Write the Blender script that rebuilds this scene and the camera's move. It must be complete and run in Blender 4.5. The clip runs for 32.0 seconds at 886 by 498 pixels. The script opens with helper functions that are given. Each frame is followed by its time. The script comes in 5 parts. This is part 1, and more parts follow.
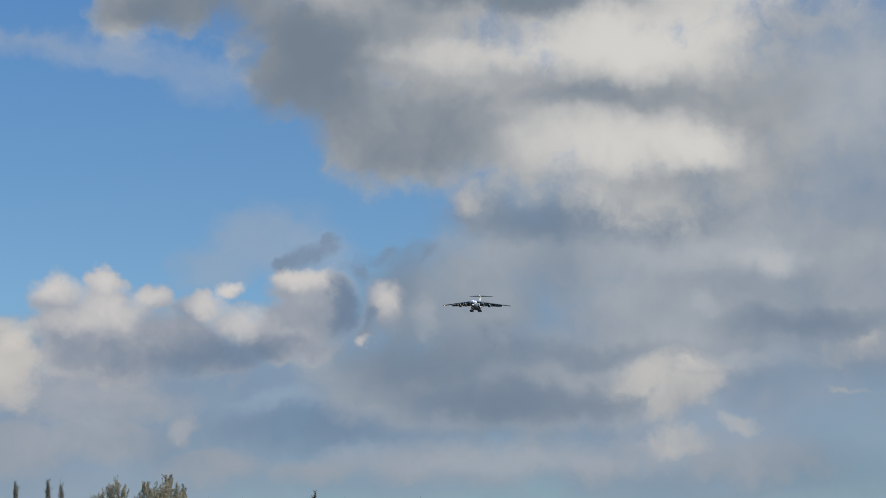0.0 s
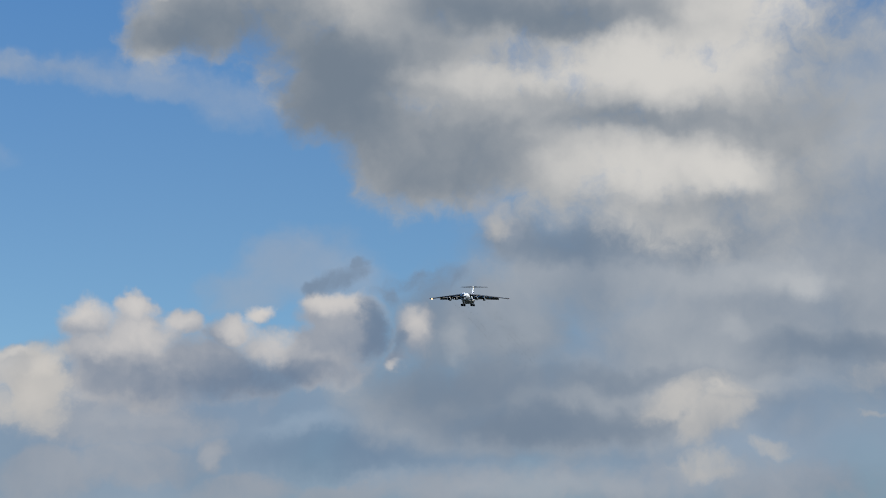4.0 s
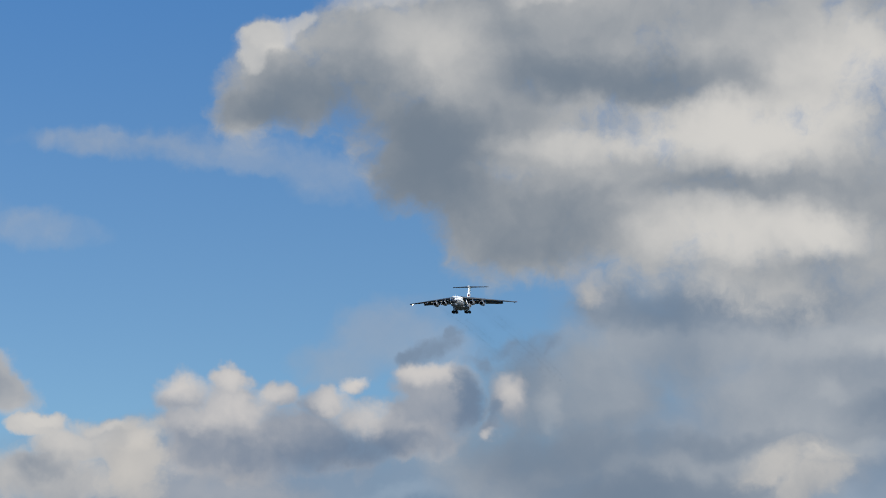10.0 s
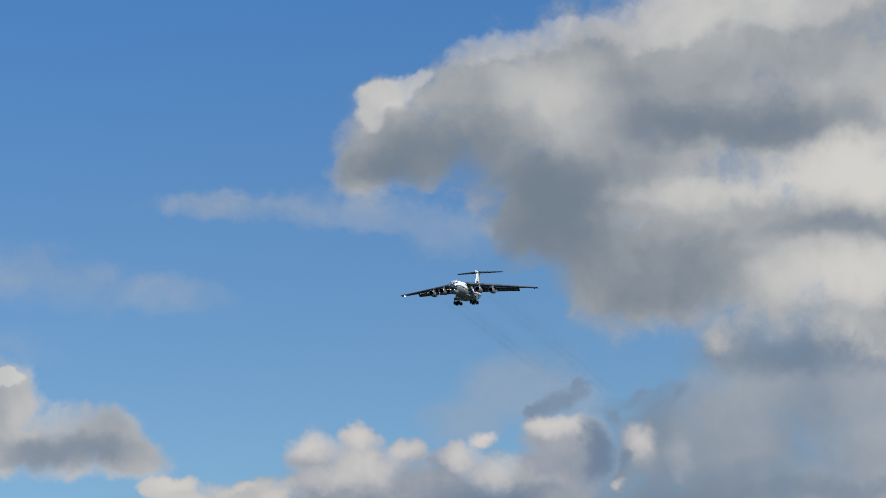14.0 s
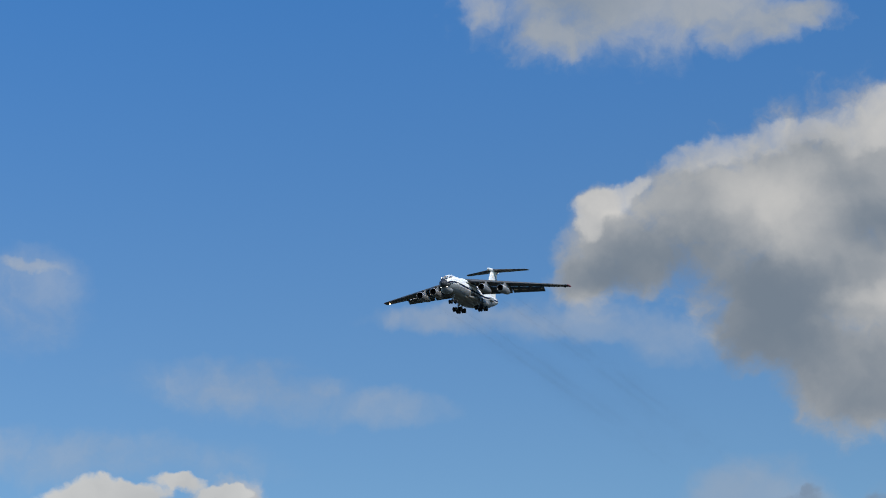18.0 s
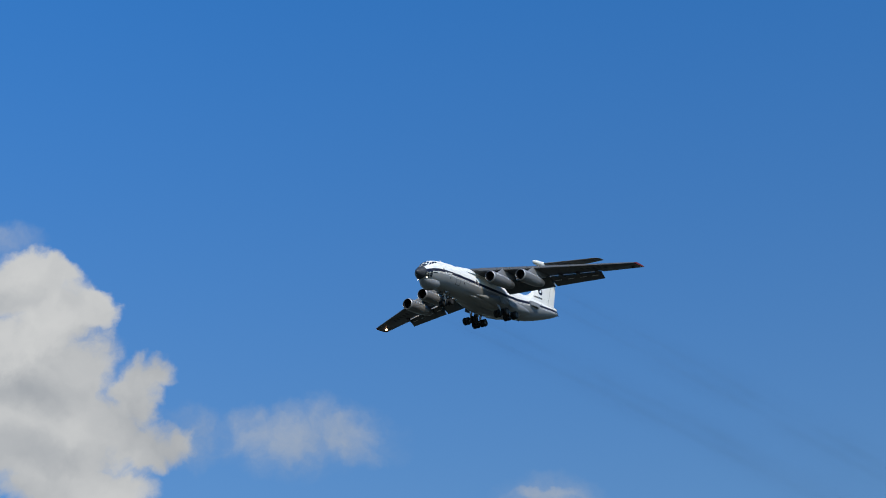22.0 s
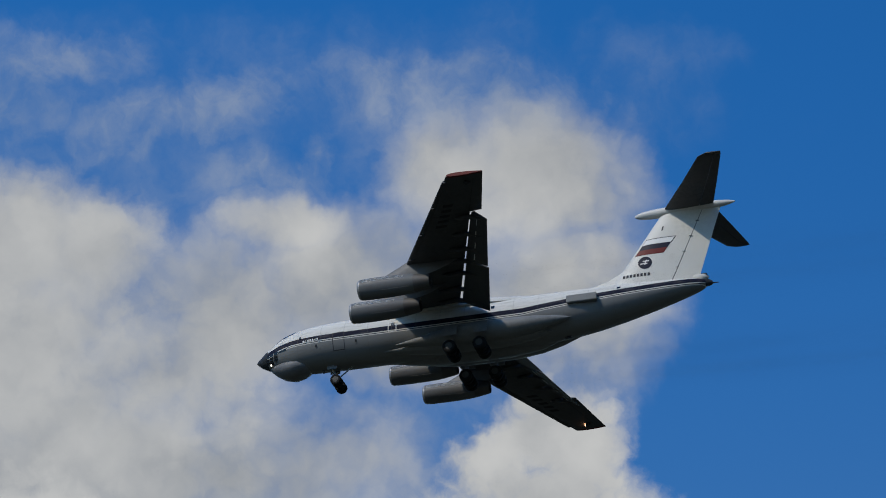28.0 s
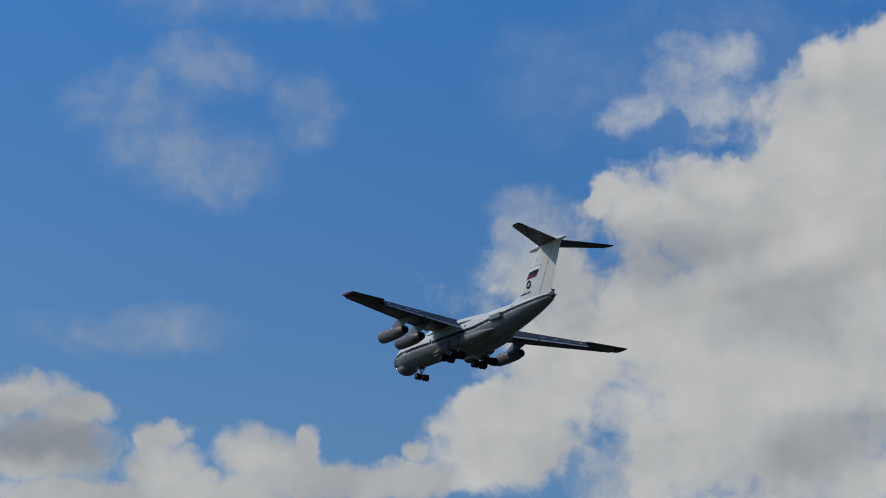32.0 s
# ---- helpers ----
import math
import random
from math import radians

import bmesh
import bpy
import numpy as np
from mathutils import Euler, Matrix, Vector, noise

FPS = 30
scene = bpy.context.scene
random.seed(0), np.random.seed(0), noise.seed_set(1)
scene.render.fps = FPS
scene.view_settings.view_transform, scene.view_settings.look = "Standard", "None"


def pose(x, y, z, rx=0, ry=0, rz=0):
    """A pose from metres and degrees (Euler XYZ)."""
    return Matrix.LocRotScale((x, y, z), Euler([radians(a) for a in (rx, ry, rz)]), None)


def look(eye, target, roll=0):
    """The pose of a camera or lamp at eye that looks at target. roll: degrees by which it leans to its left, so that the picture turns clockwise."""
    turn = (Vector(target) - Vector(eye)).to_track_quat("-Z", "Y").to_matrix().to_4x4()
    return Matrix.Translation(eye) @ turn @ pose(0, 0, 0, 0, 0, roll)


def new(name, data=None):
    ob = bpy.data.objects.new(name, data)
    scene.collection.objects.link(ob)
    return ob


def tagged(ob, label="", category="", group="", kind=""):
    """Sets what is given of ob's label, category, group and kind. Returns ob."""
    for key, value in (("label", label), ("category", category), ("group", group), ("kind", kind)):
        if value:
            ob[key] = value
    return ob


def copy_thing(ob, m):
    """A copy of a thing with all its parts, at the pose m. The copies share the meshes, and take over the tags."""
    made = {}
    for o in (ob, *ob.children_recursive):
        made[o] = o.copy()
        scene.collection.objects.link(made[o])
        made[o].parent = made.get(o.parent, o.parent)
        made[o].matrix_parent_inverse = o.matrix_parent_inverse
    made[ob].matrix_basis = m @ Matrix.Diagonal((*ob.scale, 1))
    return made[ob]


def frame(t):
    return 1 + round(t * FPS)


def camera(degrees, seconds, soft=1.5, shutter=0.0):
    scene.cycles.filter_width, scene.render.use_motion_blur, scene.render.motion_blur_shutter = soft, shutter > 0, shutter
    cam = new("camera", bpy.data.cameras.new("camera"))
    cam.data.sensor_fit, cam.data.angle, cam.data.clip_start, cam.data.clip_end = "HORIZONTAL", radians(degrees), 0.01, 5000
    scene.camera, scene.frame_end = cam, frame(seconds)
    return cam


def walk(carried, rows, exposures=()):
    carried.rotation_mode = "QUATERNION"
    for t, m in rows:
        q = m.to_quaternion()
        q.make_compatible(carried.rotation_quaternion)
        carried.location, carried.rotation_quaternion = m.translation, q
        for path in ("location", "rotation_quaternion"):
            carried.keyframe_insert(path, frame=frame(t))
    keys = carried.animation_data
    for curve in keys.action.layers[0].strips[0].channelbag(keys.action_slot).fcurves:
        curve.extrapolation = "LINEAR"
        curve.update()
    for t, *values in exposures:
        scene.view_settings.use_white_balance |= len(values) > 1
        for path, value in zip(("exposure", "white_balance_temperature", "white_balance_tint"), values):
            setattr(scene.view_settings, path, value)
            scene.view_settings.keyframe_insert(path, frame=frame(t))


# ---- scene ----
# one hand-held camera on a fixed spot; seconds, pan to the left, tilt, lean (degrees)
EYE = (0.0, 0.0, 1.7)
CAMERA_ROWS = [
    (0, 0.026, 8.957, -0.893), (0.5, 0.129, 9.023, -0.330), (1, 0.192, 9.076, -0.227), (1.5, 0.257, 9.160, -0.223), (2, 0.356, 9.244, -0.475),
    (2.5, 0.462, 9.317, -0.807), (3, 0.560, 9.450, -0.639), (3.5, 0.648, 9.497, -0.909), (4, 0.792, 9.585, -0.894), (4.5, 0.944, 9.649, -0.861),
    (5, 1.104, 9.717, -0.828), (5.5, 1.275, 9.816, -0.813), (6, 1.459, 9.930, -0.786), (6.5, 1.693, 10.028, -0.918), (7, 1.896, 10.177, -1.030),
    (7.5, 2.099, 10.381, -1.128), (8, 2.300, 10.706, -1.119), (8.5, 2.513, 10.879, -1.063), (9, 2.710, 10.968, -1.298), (9.5, 2.937, 11.069, -1.364),
    (10, 3.156, 11.398, -1.445), (10.5, 3.407, 11.659, -1.507), (11, 3.716, 11.803, -1.532), (11.5, 4.016, 11.979, -1.578),
    (12, 4.363, 12.152, -1.607), (12.5, 4.721, 12.305, -1.877), (13, 5.161, 12.579, -2.334), (13.5, 5.655, 12.747, -2.606),
    (14, 6.332, 12.881, -2.757), (14.5, 6.764, 13.009, -2.794), (15, 7.266, 13.297, -2.778), (15.5, 7.747, 13.581, -2.742),
    (16, 8.278, 13.890, -2.706), (16.5, 8.932, 14.254, -2.690), (17, 9.899, 14.994, -3.411), (17.5, 10.941, 15.454, -2.887),
    (18, 12.020, 15.978, -2.869), (18.5, 13.057, 16.363, -2.642), (19, 14.156, 17.136, -2.402), (19.5, 15.182, 17.673, -2.579),
    (20, 17.115, 18.646, -1.549), (20.5, 18.555, 19.466, -2.455), (21, 20.628, 20.064, -1.596), (21.5, 22.618, 21.369, -3.759),
    (22, 25.104, 22.263, -4.583), (22.5, 28.398, 23.309, -5.254), (23, 30.741, 24.635, -5.354), (23.5, 34.867, 26.106, -5.365),
    (24, 39.840, 27.607, -4.759), (24.5, 45.087, 29.067, -4.590), (25, 50.702, 30.584, -4.099), (25.5, 57.527, 31.766, -3.371),
    (26, 65.322, 33.019, -3.174), (26.5, 73.474, 33.831, -2.935), (27, 82.920, 34.135, -1.819), (27.5, 92.512, 33.973, 0.638),
    (28, 101.703, 33.162, 3.094), (28.5, 110.061, 31.626, 4.210), (29, 117.845, 29.745, 5.416), (29.5, 123.907, 27.547, 5.538),
    (30, 129.438, 24.193, 6.221), (30.5, 134.010, 21.995, 6.423), (31, 138.192, 21.618, 5.685), (31.5, 141.396, 20.614, 5.551),
    (32, 143.769, 18.590, 5.259),
]
# the aircraft's nose: seconds, place, heading (pan), pitch, bank (degrees)
FLIGHT_ROWS = [
    (0, 19.29, 1612.12, 216.49, 170.73, 0.26, 2.60), (1, 12.94, 1549.11, 213.22, 170.89, -0.30, 2.52),
    (2, 6.39, 1486.49, 209.85, 171.05, -0.80, 2.44), (3, -0.34, 1424.23, 206.36, 171.21, -1.20, 2.36),
    (4, -7.24, 1362.33, 202.78, 171.37, -1.65, 2.29), (5, -14.30, 1300.77, 199.11, 171.52, -2.15, 2.23),
    (6, -21.49, 1239.54, 195.36, 171.67, -2.65, 2.18), (7, -28.80, 1178.61, 191.54, 171.82, -3.15, 2.13),
    (8, -36.21, 1117.98, 187.66, 171.97, -3.50, 2.09), (9, -43.71, 1057.63, 183.72, 172.11, -3.72, 2.06),
    (10, -51.29, 997.55, 179.75, 172.25, -3.90, 2.03), (11, -58.91, 937.72, 175.73, 172.39, -4.05, 2.01),
    (12, -66.57, 878.13, 171.70, 172.53, -4.10, 2.00), (13, -74.26, 818.75, 167.65, 172.66, -3.90, 1.99),
    (14, -81.95, 759.59, 163.59, 172.79, -3.50, 1.99), (15, -89.63, 700.62, 159.53, 172.93, -3.12, 2.00),
    (16, -97.28, 641.82, 155.49, 173.05, -2.88, 2.01), (17, -104.89, 583.19, 151.47, 173.18, -2.82, 2.03),
    (18, -112.44, 524.70, 147.47, 173.30, -3.20, 2.05), (19, -119.92, 466.35, 143.52, 173.42, -3.38, 2.09),
    (20, -127.30, 408.11, 139.61, 173.54, -3.37, 2.13), (21, -134.57, 349.98, 135.76, 173.66, -3.26, 2.17),
    (22, -141.72, 291.94, 131.97, 173.77, -3.12, 2.23), (23, -148.73, 233.97, 128.26, 173.89, -2.95, 2.29),
    (24, -155.58, 176.07, 124.64, 174.00, -2.75, 2.36), (25, -162.25, 118.20, 121.10, 174.10, -2.52, 2.43),
    (26, -168.74, 60.37, 117.67, 174.21, -2.26, 2.51), (27, -175.02, 2.55, 114.35, 174.31, -1.98, 2.60),
    (28, -181.07, -55.27, 111.16, 174.41, -1.66, 2.69), (29, -186.89, -113.11, 108.09, 174.51, -1.32, 2.79),
    (30, -192.46, -170.97, 105.16, 174.61, -0.95, 2.90), (31, -197.75, -228.88, 102.37, 174.70, -0.56, 3.01),
    (32, -202.75, -286.84, 99.74, 174.79, -0.13, 3.13),
]


def aim(pan, tilt, lean):
    return pose(*EYE, 90 + tilt, 0, pan) @ pose(0, 0, 0, 0, 0, lean)


cam = camera(22.42, 32.0, soft=1.0)


def brighter(pan):
    """Made-up sky gain from the east round to the south, offset by the exposure."""
    u = min(max((pan - 15.0) / 95.0, 0.0), 1.0)
    return 1.0 + 0.8 * u * u * (3 - 2 * u)


# exposure falls against the added sky gain, dimming the aircraft in place of cloud shade
walk(cam, [(t, aim(pan, tilt, lean)) for t, pan, tilt, lean in CAMERA_ROWS],
     [(t, -1.18 * math.log2(brighter(pan))) for t, pan, tilt, lean in CAMERA_ROWS if t == int(t)])

# ---- sun and sky ----
SUN_PAN, SUN_HEIGHT = -128.0, 41.0


def heading(pan, height):
    a, e = radians(pan), radians(height)
    return Vector((-math.sin(a) * math.cos(e), math.cos(a) * math.cos(e), math.sin(e)))


sun = new("sun", bpy.data.lights.new("sun", "SUN"))
sun.data.energy, sun.data.angle, sun.data.color = 4.2, radians(0.55), (1.0, 0.90, 0.76)
sun.matrix_world = look(heading(SUN_PAN, SUN_HEIGHT) * 500, (0, 0, 0))


class Graph:
    """Short hand for a node tree."""

    def __init__(self, tree):
        self.tree = tree
        tree.nodes.clear()

    def put(self, socket, value):
        if isinstance(value, bpy.types.NodeSocket):
            self.tree.links.new(value, socket)
        elif isinstance(value, (int, float)) or not hasattr(socket.default_value, "__len__"):
            socket.default_value = value
        else:
            socket.default_value = (*value, 1.0)[: len(socket.default_value)]

    def node(self, kind, *values, **settings):
        n = self.tree.nodes.new("ShaderNode" + kind)
        for key, value in settings.items():
            setattr(n, key, value)
        for i, value in enumerate(values):
            if value is not None:
                self.put(n.inputs[i], value)
        return n

    def math(self, op, a, b=0.0, c=0.0, clamp=False):
        return self.node("Math", a, b, c, operation=op, use_clamp=clamp).outputs[0]

    def vector(self, op, a, b=None):
        n = self.node("VectorMath", a, b, operation=op)
        return n.outputs[1] if op in ("LENGTH", "DOT_PRODUCT") else n.outputs[0]

    def noise(self, where, scale, detail=4.0, rough=0.55, warp=0.0):
        n = self.node("TexNoise")
        for key, value in (("Vector", where), ("Scale", scale), ("Detail", detail), ("Roughness", rough), ("Distortion", warp)):
            self.put(n.inputs[key], value)
        return n

    def ramp(self, x, lo, hi, smooth=True):
        n = self.node("MapRange", x, lo, hi, 0.0, 1.0, interpolation_type="SMOOTHSTEP" if smooth else "LINEAR")
        return n.outputs[0]

    def mix(self, fac, a, b, blend="MIX"):
        n = self.node("MixRGB", fac, a, b, blend_type=blend)
        return n.outputs[0]


# cloud banks, far to near: each puff is (pan, height, half-width, half-height, lean, weight), in degrees
BANKS = []
BANKS.append(dict(name='low_haze', lumpy=0.4, wisp=0, edge=0.9, ragged=0.35, fine=0.05, cover=0.85, base=0.30, grain=0.5, rim=0.0, dark=(0.172, 0.236, 0.352), light=(0.30, 0.352, 0.435), puffs=[
        (8.6, 4.2, 8.8, 2.5, 0, 1), (1.4, 4.5, 7.3, 2.5, 0, 1), (-6.5, 4.7, 8.8, 3.4, 0, 1), (-10.1, 7.2, 6.1, 4.4, 0, 1),
        (7.9, 5.6, 6.1, 1.6, 0, 1),
    ], lights=[
        (7.9, 3.0, 4.4, 0.9, 0, 0.15), (-1.5, 3.6, 6.1, 0.6, 0, 0.45), (3.5, 4.5, 2.9, 0.7, 0, -0.5), (-9.3, 3.1, 2.9, 0.7, 0, -0.2),
        (0.7, 5.3, 2.3, 0.9, 0, -0.3), (-6.5, 4.1, 2.0, 0.9, 0, 0.3), (4.3, 5.2, 1.3, 0.3, 0, 0.3), (-9.8, 4.4, 3.4, 1.6, 0, 0.3),
    ]))
BANKS.append(dict(name='lower_deck', lumpy=0.4, wisp=0, edge=0.75, ragged=0.5, fine=0.2, cover=0.95, base=0.3, grain=0.6, rim=0.0, dark=(0.2, 0.262, 0.35), light=(0.47, 0.485, 0.5), puffs=[
        (-5.9, 9.2, 5.5, 1.8, 0, 1), (-2.7, 8.9, 2.5, 1.6, -10, 1), (-7.3, 7.1, 4.8, 1.8, 0, 1), (-0.9, 7.6, 1.9, 1.8, 0, 1),
        (-0.0, 6.1, 3.1, 1.3, 0, 1), (-3.7, 5.6, 3.8, 1.2, 0, 1), (-10.2, 8.3, 3.6, 3.6, 0, 1), (-10.0, 11.6, 3.6, 3.6, 0, 1),
        (-1.5, 4.9, 2.9, 0.7, 0, 1), (-1.2, 9.8, 0.9, 0.9, 0, 1), (0.8, 7.4, 1.9, 1.6, 0, 1), (1.1, 5.9, 2.6, 1.3, 0, 1),
    ], lights=[
        (-2.2, 9.7, 2.9, 0.7, 0, -0.35), (-5.2, 9.5, 3.6, 0.7, 0, -0.3), (-0.0, 5.9, 2.9, 1.3, 0, -0.3), (-2.2, 5.0, 3.8, 0.6, 0, -0.45),
        (-7.3, 8.6, 2.9, 0.6, 0, 0.2), (-9.4, 6.9, 2.9, 0.5, 0, -0.35), (-8.5, 8.5, 0.9, 0.4, 0, 0.3), (-3.7, 6.2, 2.9, 0.4, 0, -0.25),
        (-8.0, 5.9, 1.8, 0.4, 0, 0.25), (0.4, 7.2, 0.4, 0.5, 0, 0.2), (-6.7, 7.5, 0.5, 0.4, 0, 0.2), (1.4, 8.2, 1.2, 0.9, 0, -0.2),
        (-10.2, 12.6, 3.2, 2.3, 0, 0.3), (-9.5, 9.5, 3.2, 1.5, 0, 0.2),
    ]))
BANKS.append(dict(name='grey_deck', lumpy=0.6, wisp=0, edge=0.6, ragged=0.5, fine=0.45, cover=1.0, base=0.36, grain=0.6, rim=0.0, dark=(0.2, 0.25, 0.315), light=(0.6, 0.585, 0.56), puffs=[
        (0.0, 16.6, 4.8, 2.5, -2, 1), (4.5, 16.5, 2.5, 1.6, 10, 1), (7.1, 15.7, 1.6, 1.1, 13, 1), (8.2, 15.0, 0.9, 0.7, 28, 1),
        (7.7, 16.7, 0.7, 0.7, -2, 1), (-5.2, 15.9, 4.7, 3.4, -2, 1), (3.6, 13.4, 1.5, 1.2, -22, 1), (2.0, 12.2, 1.9, 1.4, -37, 1),
        (0.8, 11.4, 1.4, 0.7, -22, 1), (-2.0, 12.8, 3.8, 2.3, -2, 1), (-6.5, 12.1, 3.8, 2.6, -2, 1), (-4.3, 13.8, 4.7, 1.9, -2, 1),
        (-6.8, 18.4, 4.4, 2.2, -2, 1), (1.9, 14.5, 3.4, 1.8, -2, 1), (3.3, 17.2, 2.5, 1.1, 7, 1), (-0.5, 17.6, 3.4, 1.5, 5, 1),
        (5.4, 16.9, 1.6, 0.9, 12, 1),
    ], lights=[
        (7.5, 16.9, 0.7, 0.6, -2, 0.55), (6.1, 15.3, 3.1, 1.2, -2, -0.5), (8.0, 14.9, 1.3, 0.6, -2, -0.3), (3.0, 17.0, 1.6, 0.9, -2, 0.25),
        (-1.4, 15.7, 3.8, 0.8, -2, -0.5), (0.0, 17.0, 2.3, 0.9, -2, -0.15), (-5.1, 14.1, 3.8, 1.1, -2, 0.75), (-0.6, 14.0, 3.2, 0.5, -2, 0.3),
        (2.3, 14.5, 2.5, 1.2, -2, -0.35), (3.6, 13.4, 2.2, 1.8, -2, -0.6), (0.9, 11.9, 2.9, 1.4, -2, -0.5), (-4.9, 11.5, 3.4, 0.9, -2, 0.6),
        (-6.8, 11.4, 1.2, 0.7, -2, 0.3), (-7.3, 15.6, 2.2, 1.5, -2, 0.6), (-4.2, 12.7, 3.8, 0.4, -2, -0.2), (5.2, 12.6, 0.9, 0.4, -2, -0.3),
    ]))
BANKS.append(dict(name='deck_top', lumpy=0.9, wisp=0, edge=0.7, ragged=0.5, fine=0.5, cover=0.7, base=0.66, grain=0.5, rim=0.15, dark=(0.27, 0.31, 0.37), light=(0.64, 0.625, 0.6), puffs=[
        (7.6, 17.0, 0.5, 0.3, 17, 1), (8.0, 16.6, 0.4, 0.6, -3, 1), (7.0, 17.1, 0.6, 0.2, 17, 1), (-0.1, 18.4, 1.8, 0.7, 9, 1),
        (2.5, 18.2, 1.8, 0.4, 5, 1), (7.5, 16.9, 0.7, 0.4, 17, 1), (4.8, 17.9, 1.3, 0.4, 12, 1), (-2.8, 18.5, 2.3, 0.7, -3, 1),
    ], lights=[

    ]))
BANKS.append(dict(name='contrail_veil', lumpy=0.4, wisp=0.2, edge=1.3, ragged=0.9, fine=0.4, cover=0.4, base=0.5, grain=0.4, rim=0.0, dark=(0.3, 0.36, 0.44), light=(0.46, 0.49, 0.53), puffs=[
        (11.3, 14.1, 2.5, 0.3, -4, 1), (8.3, 13.7, 2.2, 0.3, -8, 1), (6.3, 13.4, 1.1, 0.5, -20, 1), (14.0, 12.0, 1.6, 0.4, -2, 1),
        (10.1, 14.0, 2.2, 0.3, -5, 1), (16.8, 12.4, 2.2, 0.6, -7, 1),
    ], lights=[

    ]))
BANKS.append(dict(name='soft_halo', lumpy=0.4, wisp=0.1, edge=0.9, ragged=0.6, fine=0.3, cover=0.5, base=0.5, grain=0.5, rim=0.0, dark=(0.24, 0.30, 0.39), light=(0.42, 0.44, 0.48), puffs=[
        (4.6, 9.2, 1.5, 0.9, 15, 1), (3.5, 8.8, 1.3, 0.9, 0, 1), (5.8, 8.6, 1.2, 0.6, 0, 1), (-0.8, 10.4, 0.4, 0.7, 40, 1),
    ], lights=[

    ]))
BANKS.append(dict(name='cumulus_row_far', lumpy=1.1, wisp=0, edge=0.6, ragged=0.6, fine=0.8, cover=0.97, base=0.36, grain=0.6, rim=0.1, dark=(0.185, 0.25, 0.355), light=(0.6, 0.57, 0.545), puffs=[
        (10.0, 7.7, 0.8, 0.6, 0, 1), (8.6, 8.1, 0.5, 0.4, 0, 1), (8.4, 7.4, 1.2, 0.7, 0, 1), (7.4, 7.8, 0.6, 0.4, 0, 1),
        (6.2, 7.6, 0.8, 0.4, 0, 1), (5.4, 8.0, 0.4, 0.3, 0, 1), (5.2, 7.1, 0.8, 0.6, 0, 1), (3.7, 8.0, 0.9, 0.5, 0, 1),
        (3.3, 7.5, 0.9, 0.6, 0, 1), (1.6, 7.5, 0.7, 0.7, 0, 1), (2.2, 6.8, 0.4, 0.4, 0, 1), (7.4, 6.6, 3.4, 0.9, 0, 1),
        (4.3, 6.8, 1.6, 0.8, 0, 1), (2.9, 7.4, 0.7, 0.9, 0, 1), (9.9, 6.9, 1.0, 0.6, 0, 1),
    ], lights=[
        (10.0, 8.0, 0.9, 0.5, 0, 0.55), (8.6, 8.2, 0.6, 0.4, 0, 0.6), (8.4, 7.5, 1.1, 0.6, 0, 0.45), (7.4, 7.9, 0.7, 0.4, 0, 0.5),
        (6.0, 7.7, 0.7, 0.4, 0, 0.5), (5.4, 8.1, 0.5, 0.4, 0, 0.75), (5.1, 7.2, 0.9, 0.5, 0, 0.55), (3.7, 8.2, 1.0, 0.4, 0, 0.5),
        (1.6, 7.6, 0.6, 0.6, 0, 0.55), (2.2, 6.6, 0.3, 0.2, 0, 0.5), (7.2, 6.2, 4.4, 0.7, 0, -0.4), (2.7, 7.6, 0.4, 0.9, 0, -0.4),
        (9.7, 7.0, 1.0, 0.4, 0, 0.25), (4.6, 6.4, 1.3, 0.4, 0, -0.25),
    ]))
BANKS.append(dict(name='cumulus_row_near', lumpy=1.1, wisp=0, edge=0.6, ragged=0.55, fine=0.8, cover=0.96, base=0.4, grain=0.7, rim=0.1, dark=(0.235, 0.285, 0.36), light=(0.585, 0.56, 0.53), puffs=[
        (13.9, 7.1, 0.5, 0.3, -2, 1), (12.7, 6.6, 0.9, 0.5, -2, 1), (11.5, 6.7, 0.7, 0.6, -2, 1), (11.1, 6.1, 0.5, 0.6, -2, 1),
        (13.3, 5.7, 1.6, 0.7, -2, 1), (14.6, 8.0, 0.6, 0.5, -2, 1), (16.7, 8.3, 1.8, 0.9, -3, 1), (17.9, 9.2, 1.2, 0.9, -3, 1),
        (15.3, 8.3, 1.4, 0.7, -23, 1), (13.5, 7.1, 0.7, 0.3, -3, 1), (11.9, 7.0, 1.1, 0.3, -3, 1),
    ], lights=[
        (13.9, 7.1, 0.7, 0.4, -2, 0.35), (12.7, 6.8, 0.9, 0.4, -2, 0.3), (11.3, 6.8, 0.8, 0.6, -2, 0.45), (11.0, 6.2, 0.4, 0.6, -2, 0.35),
        (13.5, 6.1, 1.0, 0.4, -2, -0.3), (16.7, 9.0, 1.0, 0.6, -3, 0.2), (16.5, 7.5, 2.2, 0.3, -3, 0.35), (16.0, 8.2, 1.8, 0.4, -3, -0.35),
        (13.5, 7.2, 0.7, 0.2, -3, 0.4), (11.9, 7.1, 1.0, 0.2, -3, 0.4),
    ]))
